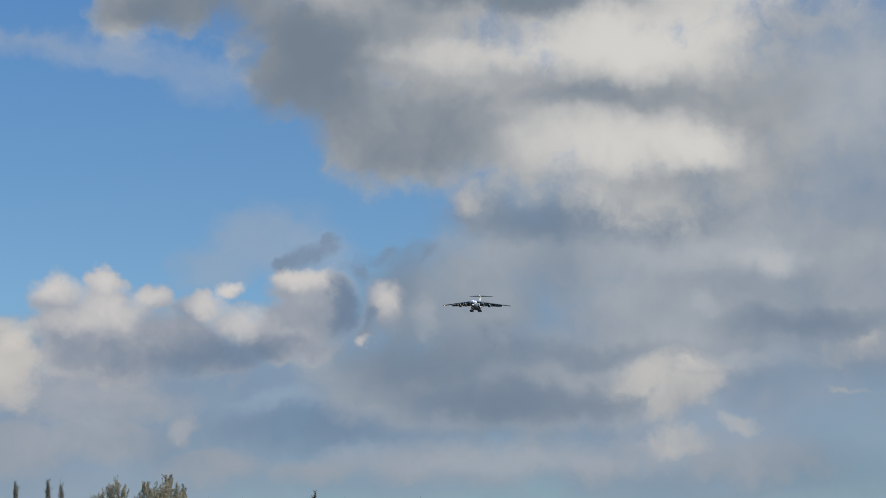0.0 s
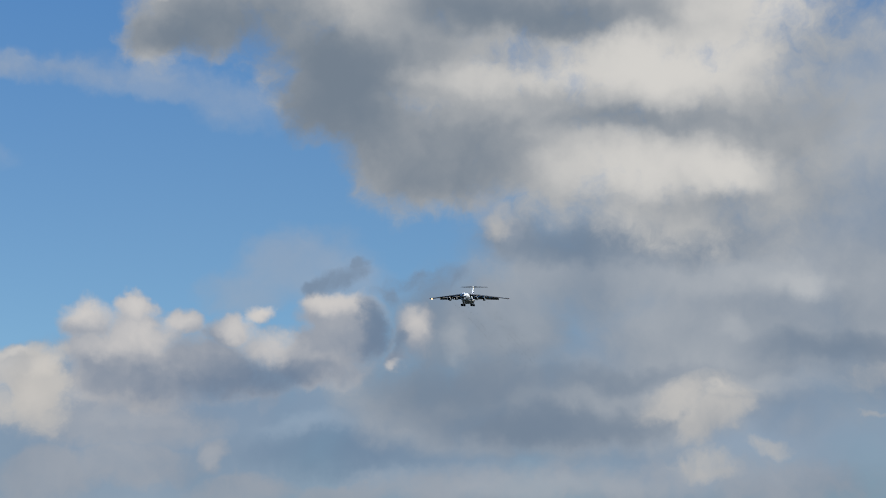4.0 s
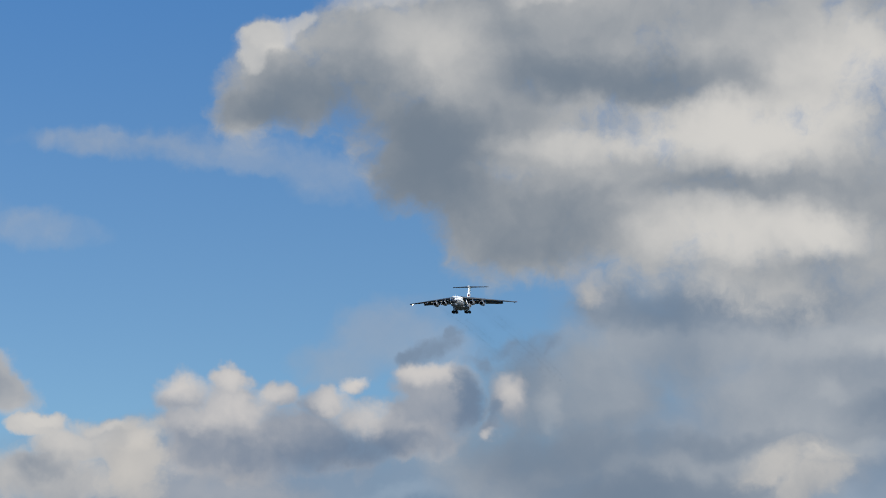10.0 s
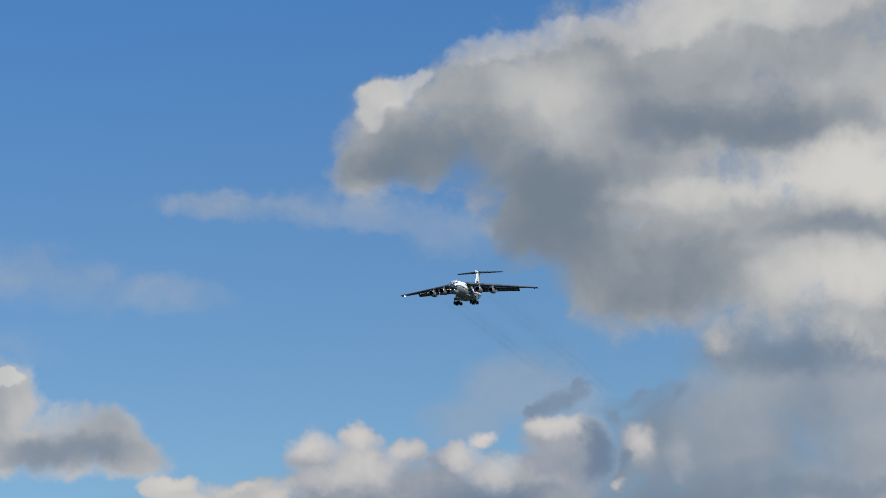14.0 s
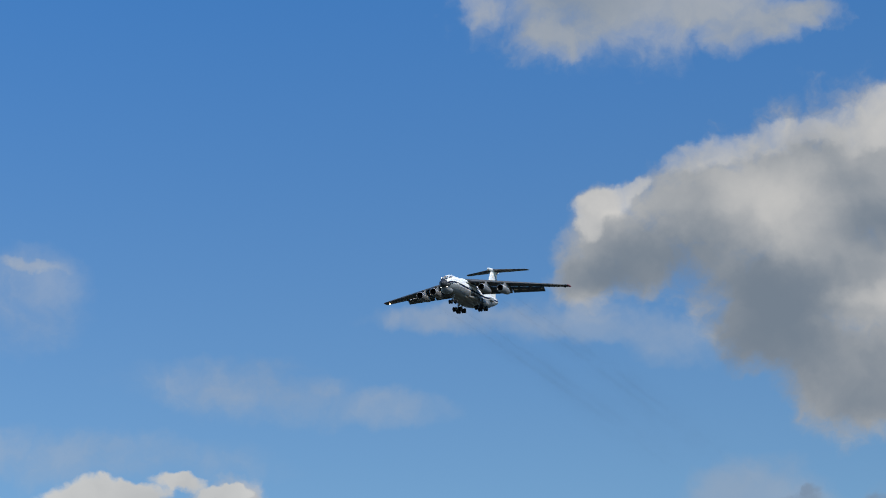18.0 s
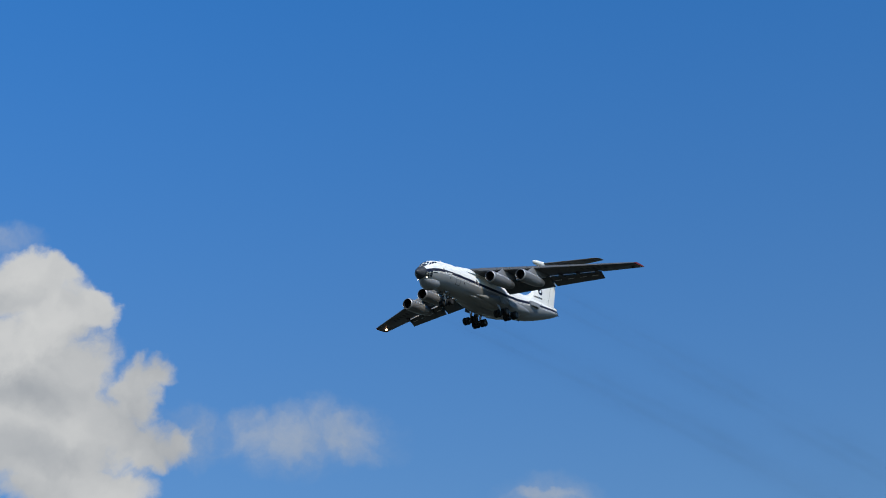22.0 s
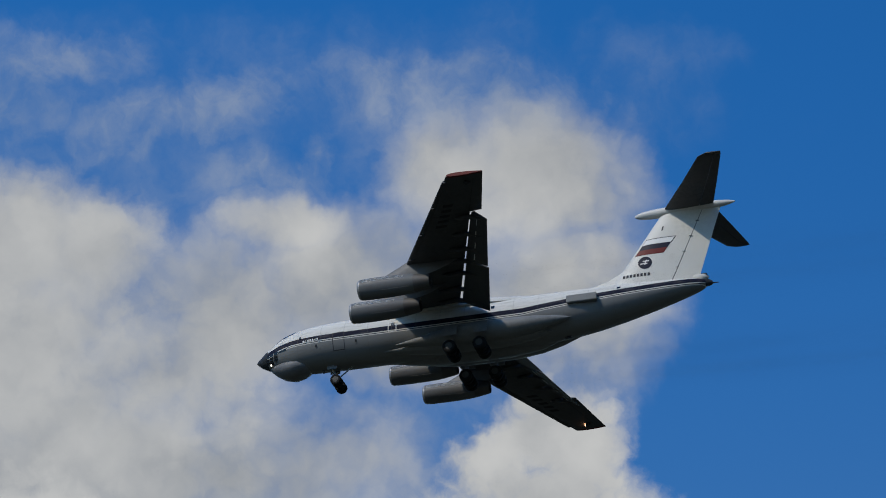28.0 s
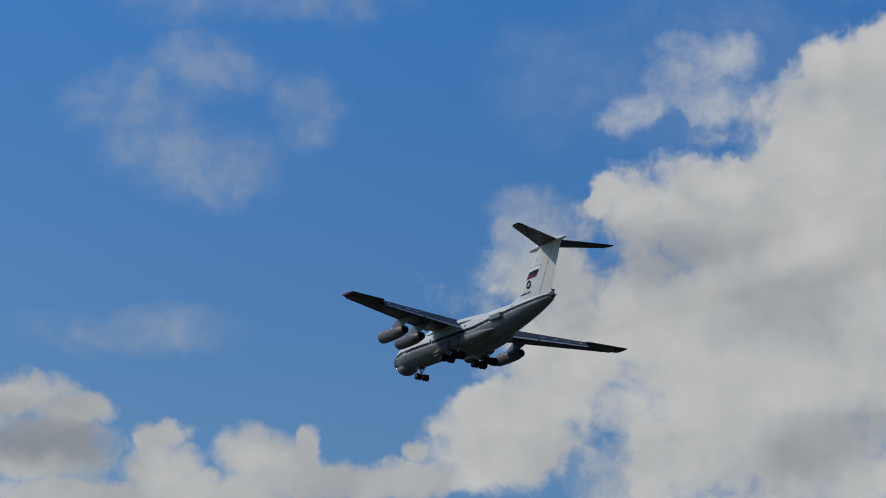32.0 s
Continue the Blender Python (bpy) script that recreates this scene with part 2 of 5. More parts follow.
BANKS.append(dict(name='low_grey', wisp=0.25, lumpy=0.5, edge=0.75, ragged=0.6, fine=0.4, cover=0.62, base=0.5, grain=0.6, rim=0.0, dark=(0.21, 0.265, 0.35), light=(0.40, 0.40, 0.415), puffs=[
        (8.9, 5.2, 2.2, 0.6, 0, 1), (8.6, 4.1, 1.6, 0.5, 0, 1), (6.7, 4.4, 0.4, 0.4, 0, 1), (6.0, 3.5, 1.3, 0.4, 0, 1),
        (3.4, 3.4, 1.3, 0.3, 0, 1), (11.0, 4.0, 1.2, 0.6, 0, 1), (-1.5, 3.5, 4.4, 0.6, 0, 1), (-7.9, 3.4, 2.2, 0.6, 0, 1),
    ], lights=[
        (8.6, 5.3, 1.6, 0.3, 0, 0.25), (6.7, 4.4, 0.4, 0.3, 0, 0.5), (-1.5, 3.5, 3.6, 0.4, 0, 0.25),
    ]))
BANKS.append(dict(name='bright_puffs', lumpy=0.7, wisp=0.25, edge=1.3, ragged=0.9, fine=1.0, cover=0.75, base=0.5, grain=0.6, rim=0.0, dark=(0.28, 0.315, 0.365), light=(0.58, 0.55, 0.51), puffs=[
        (-5.5, 5.6, 1.1, 0.4, 10, 1), (-6.4, 5.7, 0.6, 0.4, 0, 1), (-6.1, 5.1, 0.9, 0.4, 20, 1), (-5.8, 3.9, 0.7, 0.3, 0, 1),
        (-10.1, 6.1, 0.9, 0.3, 12, 1), (-10.5, 5.0, 0.7, 0.1, 0, 1), (11.2, 6.6, 0.5, 0.6, 0, 1), (11.1, 5.8, 0.6, 0.7, 0, 1),
        (-0.9, 10.3, 0.3, 0.5, -35, 1), (-7.4, 4.3, 0.4, 0.2, 0, 1),
    ], lights=[
        (-6.4, 5.8, 0.6, 0.3, 0, 0.35), (11.2, 6.7, 0.4, 0.4, 0, 0.4), (-5.9, 4.7, 1.3, 0.6, 0, -0.2),
    ]))
BANKS.append(dict(name='dark_wisps', lumpy=0.4, wisp=0.4, edge=1.0, ragged=0.9, fine=0.8, cover=0.9, base=0.3, grain=0.5, rim=0.0, dark=(0.165, 0.24, 0.35), light=(0.22, 0.29, 0.39), puffs=[
        (3.5, 8.9, 0.8, 0.3, 20, 1), (2.9, 9.3, 0.3, 0.1, 20, 1), (4.1, 8.7, 0.3, 0.2, 0, 1), (1.6, 8.8, 0.9, 0.2, 15, 1),
        (2.2, 8.5, 0.2, 0.4, 0, 1), (2.7, 7.7, 0.3, 0.6, 10, 1), (2.1, 7.2, 0.2, 0.4, 0, 1), (0.8, 8.7, 0.7, 0.4, 0, 1),
    ], lights=[

    ]))
BANKS.append(dict(name='high_bank', lumpy=0.5, wisp=0.1, edge=0.95, ragged=0.65, fine=0.55, cover=0.9, base=0.36, grain=0.5, rim=0.2, dark=(0.26, 0.315, 0.375), light=(0.48, 0.49, 0.50), puffs=[
        (8.6, 24.7, 2.6, 1.2, -2, 1), (10.3, 24.5, 0.8, 0.7, -2, 1), (8.2, 22.2, 2.5, 1.3, -2, 1), (10.5, 22.1, 0.7, 0.5, -2, 1),
        (7.1, 23.1, 2.9, 2.2, -2, 1), (8.7, 21.3, 1.3, 0.6, -2, 1), (3.3, 21.2, 1.1, 0.7, -3, 1), (5.7, 21.8, 2.9, 0.6, -3, 1),
        (8.4, 21.3, 1.6, 0.7, -3, 1), (2.3, 21.3, 1.2, 0.4, -3, 1),
    ], lights=[
        (8.7, 23.8, 1.9, 0.9, -2, -0.2), (10.6, 22.2, 0.9, 0.7, -2, 0.3), (7.6, 22.2, 1.6, 1.0, -2, -0.25), (10.3, 24.4, 0.7, 0.7, -2, 0.25),
    ]))
BANKS.append(dict(name='faint_scraps', lumpy=0.4, wisp=0.5, edge=1.8, ragged=1.2, fine=0.55, cover=0.42, base=0.45, grain=0.6, rim=0.0, dark=(0.23, 0.31, 0.425), light=(0.45, 0.485, 0.535), puffs=[
        (29.2, 17.6, 1.6, 0.6, -2, 1), (28.2, 17.5, 0.7, 0.3, -2, 1), (22.8, 15.3, 0.9, 0.6, -2, 1), (26.5, 14.7, 0.2, 0.4, 38, 1),
        (17.1, 13.1, 1.3, 0.3, -2, 1), (10.7, 14.2, 2.5, 0.3, -2, 1), (17.1, 12.6, 2.2, 0.5, -6, 1), (23.1, 14.8, 1.0, 0.9, -3, 1),
        (21.9, 11.0, 3.8, 0.5, -3, 1), (15.5, 12.4, 0.9, 0.2, -3, 1),
    ], lights=[

    ]))
BANKS.append(dict(name='low_bank_left', lumpy=0.8, wisp=0, edge=0.42, ragged=0.45, fine=0.8, cover=1.0, base=0.66, grain=0.36, rim=0.06, dark=(0.292, 0.324, 0.367), light=(0.608, 0.611, 0.602), puffs=[
        (29.8, 14.3, 0.5, 0.4, -2, 1), (28.9, 13.8, 1.0, 0.6, -2, 1), (27.8, 13.5, 0.6, 0.4, -2, 1), (29.4, 13.3, 2.0, 0.8, -2, 1),
        (30.2, 13.9, 1.0, 0.7, -2, 1), (19.2, 10.2, 0.8, 0.3, -13, 1), (20.8, 10.0, 1.5, 0.4, -3, 1), (18.1, 9.9, 0.7, 0.2, -3, 1),
    ], lights=[
        (29.4, 13.6, 0.9, 0.4, -2, -0.15),
    ]))
BANKS.append(dict(name='scrap_low', lumpy=0.4, wisp=0.5, edge=1.8, ragged=1.2, fine=0.55, cover=0.62, base=0.45, grain=0.6, rim=0.0, dark=(0.23, 0.31, 0.425), light=(0.45, 0.485, 0.535), puffs=[
        (30.7, 18.2, 0.5, 0.3, -5, 1), (29.2, 17.7, 1.3, 0.5, -5, 1), (28.1, 17.4, 0.7, 0.3, -25, 1), (32.2, 17.9, 0.9, 0.6, -5, 1),
        (22.9, 15.7, 0.6, 0.1, -5, 1), (44.8, 24.4, 0.7, 0.3, -5, 1), (37.3, 22.9, 0.7, 0.3, -5, 1),
    ], lights=[

    ]))
BANKS.append(dict(name='tower_east', lumpy=0.8, wisp=0, edge=0.54, ragged=0.45, fine=0.8, cover=1.0, base=0.45, grain=0.36, rim=0.06, dark=(0.292, 0.324, 0.367), light=(0.608, 0.611, 0.602), puffs=[
        (36.5, 21.6, 1.2, 0.7, -5, 1), (35.6, 21.0, 1.0, 0.9, -5, 1), (36.5, 19.7, 2.2, 1.5, -5, 1), (35.0, 19.6, 0.9, 0.9, -5, 1),
        (36.3, 17.9, 2.5, 1.4, -5, 1), (34.6, 18.3, 1.3, 0.9, -5, 1), (33.7, 19.0, 0.6, 0.9, -5, 1), (33.2, 19.4, 0.6, 0.4, 15, 1),
        (33.5, 17.7, 1.2, 0.6, -5, 1), (35.6, 16.7, 1.9, 0.7, -5, 1),
    ], lights=[
        (35.6, 21.3, 0.9, 0.9, -5, 0.2), (36.3, 19.0, 1.6, 0.6, -5, -0.3), (36.3, 17.6, 1.9, 0.6, -5, -0.25), (34.5, 19.8, 0.9, 0.6, -5, 0.15),
    ]))
BANKS.append(dict(name='big_cumulus', lumpy=0.8, wisp=0, edge=0.48, ragged=0.45, fine=0.8, cover=1.0, base=0.62, grain=0.36, rim=0.06, dark=(0.292, 0.324, 0.367), light=(0.608, 0.611, 0.602), puffs=[
        (51.5, 22.2, 1.5, 0.8, -5, 1), (50.1, 23.0, 1.2, 0.9, -5, 1), (48.8, 23.2, 1.4, 1.1, -5, 1), (47.5, 23.7, 0.9, 0.7, -5, 1),
        (47.3, 24.2, 0.5, 0.5, 25, 1), (45.5, 22.9, 1.7, 1.1, -5, 1), (44.1, 23.1, 1.8, 1.1, -5, 1), (42.2, 22.9, 1.7, 1.1, -5, 1),
        (40.8, 23.1, 1.6, 1.0, -5, 1), (39.5, 22.4, 1.3, 0.9, -5, 1), (38.1, 21.6, 1.4, 0.7, -5, 1), (36.7, 21.9, 0.8, 0.7, -5, 1),
        (35.7, 21.9, 0.7, 0.5, -5, 1), (35.0, 21.2, 0.8, 0.5, -5, 1), (43.3, 21.2, 7.2, 1.4, -5, 1), (47.8, 22.0, 4.2, 1.2, -5, 1),
    ], lights=[
        (47.3, 23.8, 1.0, 0.6, -5, 0.2), (45.5, 22.0, 2.9, 0.6, -5, -0.3), (40.8, 23.5, 1.6, 0.6, -5, 0.15), (42.9, 22.6, 0.9, 0.6, -5, 0.15),
        (49.7, 22.3, 1.8, 0.6, -5, -0.15), (36.6, 21.4, 1.3, 0.4, -5, -0.2),
    ]))
BANKS.append(dict(name='veil_high', lumpy=0.4, wisp=0.5, edge=1.8, ragged=1.2, fine=0.55, cover=0.5, base=0.45, grain=0.6, rim=0.0, dark=(0.23, 0.31, 0.425), light=(0.45, 0.485, 0.535), puffs=[
        (49.3, 32.7, 2.8, 0.9, -20, 1), (47.1, 32.1, 1.3, 0.6, -40, 1), (45.0, 31.3, 1.0, 0.2, -25, 1), (51.6, 32.4, 1.2, 0.6, -5, 1),
        (48.6, 31.1, 0.6, 0.5, -5, 1), (45.7, 33.7, 1.8, 0.7, -5, 1), (40.8, 32.9, 1.5, 0.5, -20, 1), (36.4, 32.3, 0.6, 0.9, -10, 1),
        (34.1, 32.7, 0.7, 0.5, -5, 1), (40.1, 32.9, 1.6, 0.4, -19, 1), (43.8, 34.4, 1.2, 0.4, -19, 1), (40.5, 35.8, 1.0, 0.4, -14, 1),
        (37.4, 35.0, 0.7, 0.5, -4, 1),
    ], lights=[

    ]))
BANKS.append(dict(name='side_bank', lumpy=0.8, wisp=0, edge=0.64, ragged=0.45, fine=0.8, cover=1.0, base=0.42, grain=0.36, rim=0.06, dark=(0.292, 0.324, 0.367), light=(0.608, 0.611, 0.602), puffs=[
        (62.9, 30.6, 1.5, 1.0, -4, 1), (61.6, 29.1, 1.3, 1.5, -4, 1), (62.6, 27.1, 3.1, 2.5, -4, 1), (60.6, 28.0, 1.3, 0.9, -4, 1),
        (59.6, 27.0, 1.1, 0.9, -4, 1), (61.9, 25.4, 4.6, 1.8, -4, 1), (58.3, 25.8, 0.8, 0.7, -4, 1), (57.2, 24.9, 1.0, 0.6, -4, 1),
    ], lights=[
        (61.8, 30.2, 1.2, 0.9, -4, 0.2), (62.0, 27.1, 2.0, 0.7, -4, -0.15), (58.8, 25.8, 1.2, 0.6, -4, 0.15),
    ]))
BANKS.append(dict(name='mid_veil', lumpy=0.4, wisp=0.5, edge=1.8, ragged=1.2, fine=0.55, cover=0.52, base=0.45, grain=0.6, rim=0.0, dark=(0.23, 0.31, 0.425), light=(0.45, 0.485, 0.535), puffs=[
        (60.5, 32.8, 1.6, 0.8, -29, 1), (61.9, 33.9, 1.2, 0.7, -4, 1), (58.9, 31.4, 0.9, 0.8, -4, 1), (62.3, 34.9, 1.0, 0.8, -4, 1),
        (57.1, 34.6, 1.4, 0.7, -4, 1), (56.7, 33.6, 0.6, 0.7, -4, 1), (52.8, 35.6, 1.7, 0.5, -4, 1), (50.1, 34.6, 2.6, 0.7, -4, 1),
        (47.9, 33.4, 2.2, 0.9, -4, 1), (52.4, 32.1, 1.5, 0.7, -4, 1), (50.0, 32.1, 2.2, 0.9, -4, 1), (45.8, 33.8, 1.5, 0.6, -4, 1),
        (56.4, 27.8, 1.6, 0.5, -4, 1), (54.6, 27.6, 0.7, 0.3, -4, 1),
    ], lights=[

    ]))
BANKS.append(dict(name='mid_veil_low', lumpy=0.4, wisp=0.5, edge=1.8, ragged=1.2, fine=0.55, cover=0.62, base=0.45, grain=0.6, rim=0.0, dark=(0.23, 0.31, 0.425), light=(0.45, 0.485, 0.535), puffs=[
        (70.5, 36.9, 1.2, 1.0, -3, 1), (69.1, 36.0, 1.6, 1.2, -3, 1), (66.6, 36.0, 1.6, 0.9, -3, 1), (67.6, 34.7, 2.2, 0.8, -3, 1),
        (63.7, 34.8, 1.6, 0.9, -3, 1), (77.3, 36.9, 1.6, 0.5, -3, 1), (75.0, 36.5, 0.8, 0.5, -3, 1), (57.0, 34.8, 1.8, 0.7, -3, 1),
        (55.7, 35.4, 1.2, 0.5, -3, 1), (52.7, 35.3, 1.3, 0.4, -3, 1), (52.8, 31.8, 0.9, 0.8, -3, 1), (58.8, 31.0, 1.2, 0.5, -3, 1),
        (65.4, 38.5, 0.7, 0.7, -3, 1), (75.3, 39.1, 1.2, 0.5, -3, 1), (57.4, 27.5, 2.2, 0.6, -3, 1), (67.8, 33.7, 1.6, 0.5, -3, 1),
    ], lights=[

    ]))
BANKS.append(dict(name='base_cumulus', lumpy=0.8, wisp=0, edge=0.54, ragged=0.45, fine=0.8, cover=1.0, base=0.62, grain=0.36, rim=0.06, dark=(0.292, 0.324, 0.367), light=(0.608, 0.611, 0.602), puffs=[
        (77.5, 30.9, 1.6, 1.1, -3, 1), (75.9, 30.2, 1.5, 0.9, -3, 1), (73.6, 31.3, 1.8, 1.2, -3, 1), (71.5, 31.1, 1.6, 1.2, -3, 1),
        (68.7, 30.8, 2.7, 1.3, -3, 1), (66.1, 29.6, 3.3, 1.7, -3, 1), (62.8, 29.6, 1.7, 1.2, -3, 1), (61.4, 28.7, 1.0, 1.0, -3, 1),
        (70.3, 28.0, 9.8, 2.8, -3, 1), (60.4, 27.5, 0.8, 1.4, -3, 1), (62.2, 27.2, 2.8, 1.5, -3, 1), (59.3, 28.0, 1.0, 0.8, -3, 1),
        (75.2, 30.5, 2.8, 1.0, -3, 1), (72.4, 30.3, 2.6, 1.2, -3, 1),
    ], lights=[
        (73.1, 31.4, 1.8, 0.7, -3, 0.15), (71.1, 28.8, 4.4, 0.7, -3, -0.12), (76.0, 30.5, 1.2, 0.4, -3, -0.15), (65.4, 27.8, 4.4, 0.7, -3, -0.12),
        (61.3, 29.0, 0.9, 0.7, -3, 0.12),
    ]))
BANKS.append(dict(name='south_haze', lumpy=0.4, wisp=0.5, edge=1.6, ragged=1.2, fine=0.4, cover=0.26, base=0.45, grain=0.6, rim=0.0, dark=(0.24, 0.32, 0.43), light=(0.44, 0.48, 0.53), puffs=[
        (120.5, 34.0, 5.8, 2.2, 4, 1), (111.9, 35.0, 5.8, 2.2, 4, 1), (102.2, 36.5, 5.8, 2.0, 4, 1), (110.6, 31.5, 3.6, 1.5, 4, 1),
        (102.2, 28.9, 3.6, 1.8, 4, 1), (121.9, 29.5, 2.3, 2.0, 4, 1), (137.1, 23.8, 3.6, 1.8, 6, 1), (131.2, 27.5, 4.4, 1.3, 6, 1),
        (57.1, 28.6, 5.1, 2.2, -3, 1), (66.6, 36.6, 7.3, 1.8, -3, 1), (76.4, 36.8, 2.9, 1.2, -3, 1),
    ], lights=[

    ]))
BANKS.append(dict(name='dome_cloud', lumpy=0.8, wisp=0, edge=0.95, ragged=0.3, fine=0.3, cover=1.0, base=0.42, grain=0.22, rim=0.06, dark=(0.292, 0.324, 0.367), light=(0.608, 0.611, 0.602), puffs=[
        (117.4, 31.5, 2.8, 1.7, 4, 1), (114.6, 31.9, 3.4, 1.7, 4, 1), (112.5, 31.8, 2.1, 1.7, 4, 1), (119.2, 30.9, 1.2, 1.5, 4, 1),
        (114.9, 29.2, 6.5, 2.8, 4, 1), (120.5, 26.5, 2.5, 1.3, 4, 1), (115.8, 26.1, 8.2, 2.5, 4, 1), (108.1, 31.2, 2.3, 1.9, 4, 1),
        (106.5, 33.4, 1.8, 0.8, 4, 1), (104.5, 32.3, 3.1, 1.8, 4, 1), (101.3, 34.6, 1.9, 1.7, 4, 1), (98.5, 35.0, 2.6, 1.9, 4, 1),
        (102.2, 31.5, 3.3, 2.0, 4, 1), (98.0, 32.1, 2.5, 2.5, 4, 1), (107.8, 27.1, 4.9, 2.1, 4, 1), (108.4, 25.2, 6.2, 2.6, 5, 1),
        (116.2, 24.4, 7.4, 2.1, 5, 1),
    ], lights=[
        (115.2, 31.5, 3.6, 1.3, 4, 0.2), (117.9, 29.2, 2.3, 1.2, 4, -0.15), (100.5, 33.9, 2.5, 1.3, 4, 0.25), (111.0, 26.4, 4.4, 1.0, 4, -0.2),
        (103.8, 30.1, 2.9, 1.0, 4, -0.2), (105.6, 33.4, 1.3, 0.6, 4, 0.1), (119.9, 26.9, 1.6, 0.9, 4, 0.15), (117.3, 25.8, 2.3, 0.7, 4, -0.12),
    ]))
BANKS.append(dict(name='right_low_cumulus', lumpy=0.8, wisp=0, edge=0.58, ragged=0.45, fine=0.72, cover=1.0, base=0.62, grain=0.36, rim=0.06, dark=(0.292, 0.324, 0.367), light=(0.608, 0.611, 0.602), puffs=[
        (98.7, 29.5, 0.7, 0.6, 4, 1), (98.0, 28.3, 1.6, 1.4, 4, 1), (99.8, 27.3, 1.3, 1.2, 4, 1), (100.6, 26.0, 1.8, 1.0, 4, 1),
        (98.2, 26.4, 2.5, 1.5, 4, 1),
    ], lights=[
        (99.8, 27.9, 0.9, 1.2, 4, 0.2), (98.2, 26.7, 1.3, 0.9, 4, -0.15),
    ]))
BANKS.append(dict(name='upper_veil', lumpy=0.4, wisp=0.5, edge=1.8, ragged=1.2, fine=0.55, cover=0.5, base=0.45, grain=0.6, rim=0.0, dark=(0.23, 0.31, 0.425), light=(0.45, 0.485, 0.535), puffs=[
        (115.2, 36.0, 1.1, 1.0, 4, 1), (113.9, 36.9, 1.5, 0.5, 4, 1), (122.7, 35.3, 1.0, 0.4, 4, 1), (121.6, 33.6, 1.8, 0.9, -6, 1),
        (118.2, 33.8, 1.3, 0.6, 4, 1), (111.2, 35.8, 1.5, 0.6, 29, 1), (108.9, 36.3, 1.3, 0.6, 24, 1), (107.2, 34.7, 1.2, 0.5, 4, 1),
        (105.7, 35.3, 0.4, 0.7, 4, 1), (103.1, 37.3, 1.8, 0.7, 4, 1), (100.4, 37.3, 2.2, 0.7, 4, 1), (122.1, 30.5, 0.7, 0.5, 4, 1),
        (126.3, 31.6, 0.6, 0.9, -14, 1), (123.2, 31.3, 0.7, 0.9, 6, 1),
    ], lights=[

    ]))
BANKS.append(dict(name='soft_lobe', lumpy=0.8, wisp=0, edge=1.12, ragged=0.45, fine=0.8, cover=1.0, base=0.46, grain=0.24, rim=0.06, dark=(0.292, 0.324, 0.367), light=(0.608, 0.611, 0.602), puffs=[
        (127.7, 28.8, 0.9, 0.9, 6, 1), (126.5, 29.0, 1.4, 1.0, 6, 1), (124.9, 29.7, 1.1, 1.0, 6, 1), (124.0, 29.1, 0.9, 1.1, 6, 1),
        (126.1, 27.5, 2.3, 1.3, 6, 1), (122.3, 27.1, 2.5, 1.3, 6, 1), (120.2, 28.0, 2.1, 0.8, 6, 1), (116.5, 32.1, 2.3, 1.4, 5, 1),
        (113.4, 32.2, 2.1, 1.5, 5, 1), (114.6, 30.4, 3.6, 1.5, 5, 1), (109.4, 29.5, 2.1, 1.8, 5, 1), (110.2, 27.1, 3.1, 1.5, 5, 1),
    ], lights=[
        (125.5, 29.6, 1.6, 0.9, 6, 0.1), (125.3, 27.7, 2.9, 0.9, 6, -0.12), (131.7, 26.5, 1.8, 1.2, 6, -0.15),
    ]))
BANKS.append(dict(name='wall_cloud', lumpy=0.8, wisp=0, edge=0.51, ragged=0.45, fine=0.8, cover=1.0, base=0.58, grain=0.3, rim=0.06, dark=(0.292, 0.324, 0.367), light=(0.608, 0.611, 0.602), puffs=[
        (129.2, 25.7, 0.6, 0.3, 26, 1), (131.2, 24.6, 2.0, 0.8, 31, 1), (133.0, 23.6, 1.6, 0.8, 6, 1), (131.7, 22.2, 3.9, 1.8, 6, 1),
        (126.4, 23.5, 6.5, 2.8, 6, 1), (134.2, 21.9, 1.1, 0.9, 6, 1), (134.5, 20.3, 1.3, 0.8, 6, 1), (117.7, 23.3, 8.2, 2.8, 6, 1),
        (137.2, 19.9, 1.8, 1.2, 6, 1), (136.1, 20.5, 1.7, 1.0, 6, 1), (138.4, 19.5, 1.4, 1.4, 6, 1), (140.5, 18.1, 1.0, 1.0, 6, 1),
        (140.3, 16.7, 1.1, 1.6, 6, 1), (134.8, 18.1, 6.5, 2.8, 6, 1),
    ], lights=[
        (129.3, 25.7, 0.7, 0.4, 6, 0.3), (131.3, 24.4, 1.8, 0.6, 6, 0.15), (124.7, 22.6, 5.1, 0.9, 6, -0.25), (131.7, 22.3, 1.9, 0.6, 6, -0.1),
        (137.6, 20.4, 1.9, 0.6, 6, 0.2), (131.8, 18.2, 1.5, 1.5, 6, -0.12), (128.1, 19.1, 3.6, 1.5, 6, -0.3), (123.5, 17.2, 0.7, 1.3, 6, 0.3),
        (132.7, 17.1, 1.3, 1.5, 6, 0.15),
    ]))
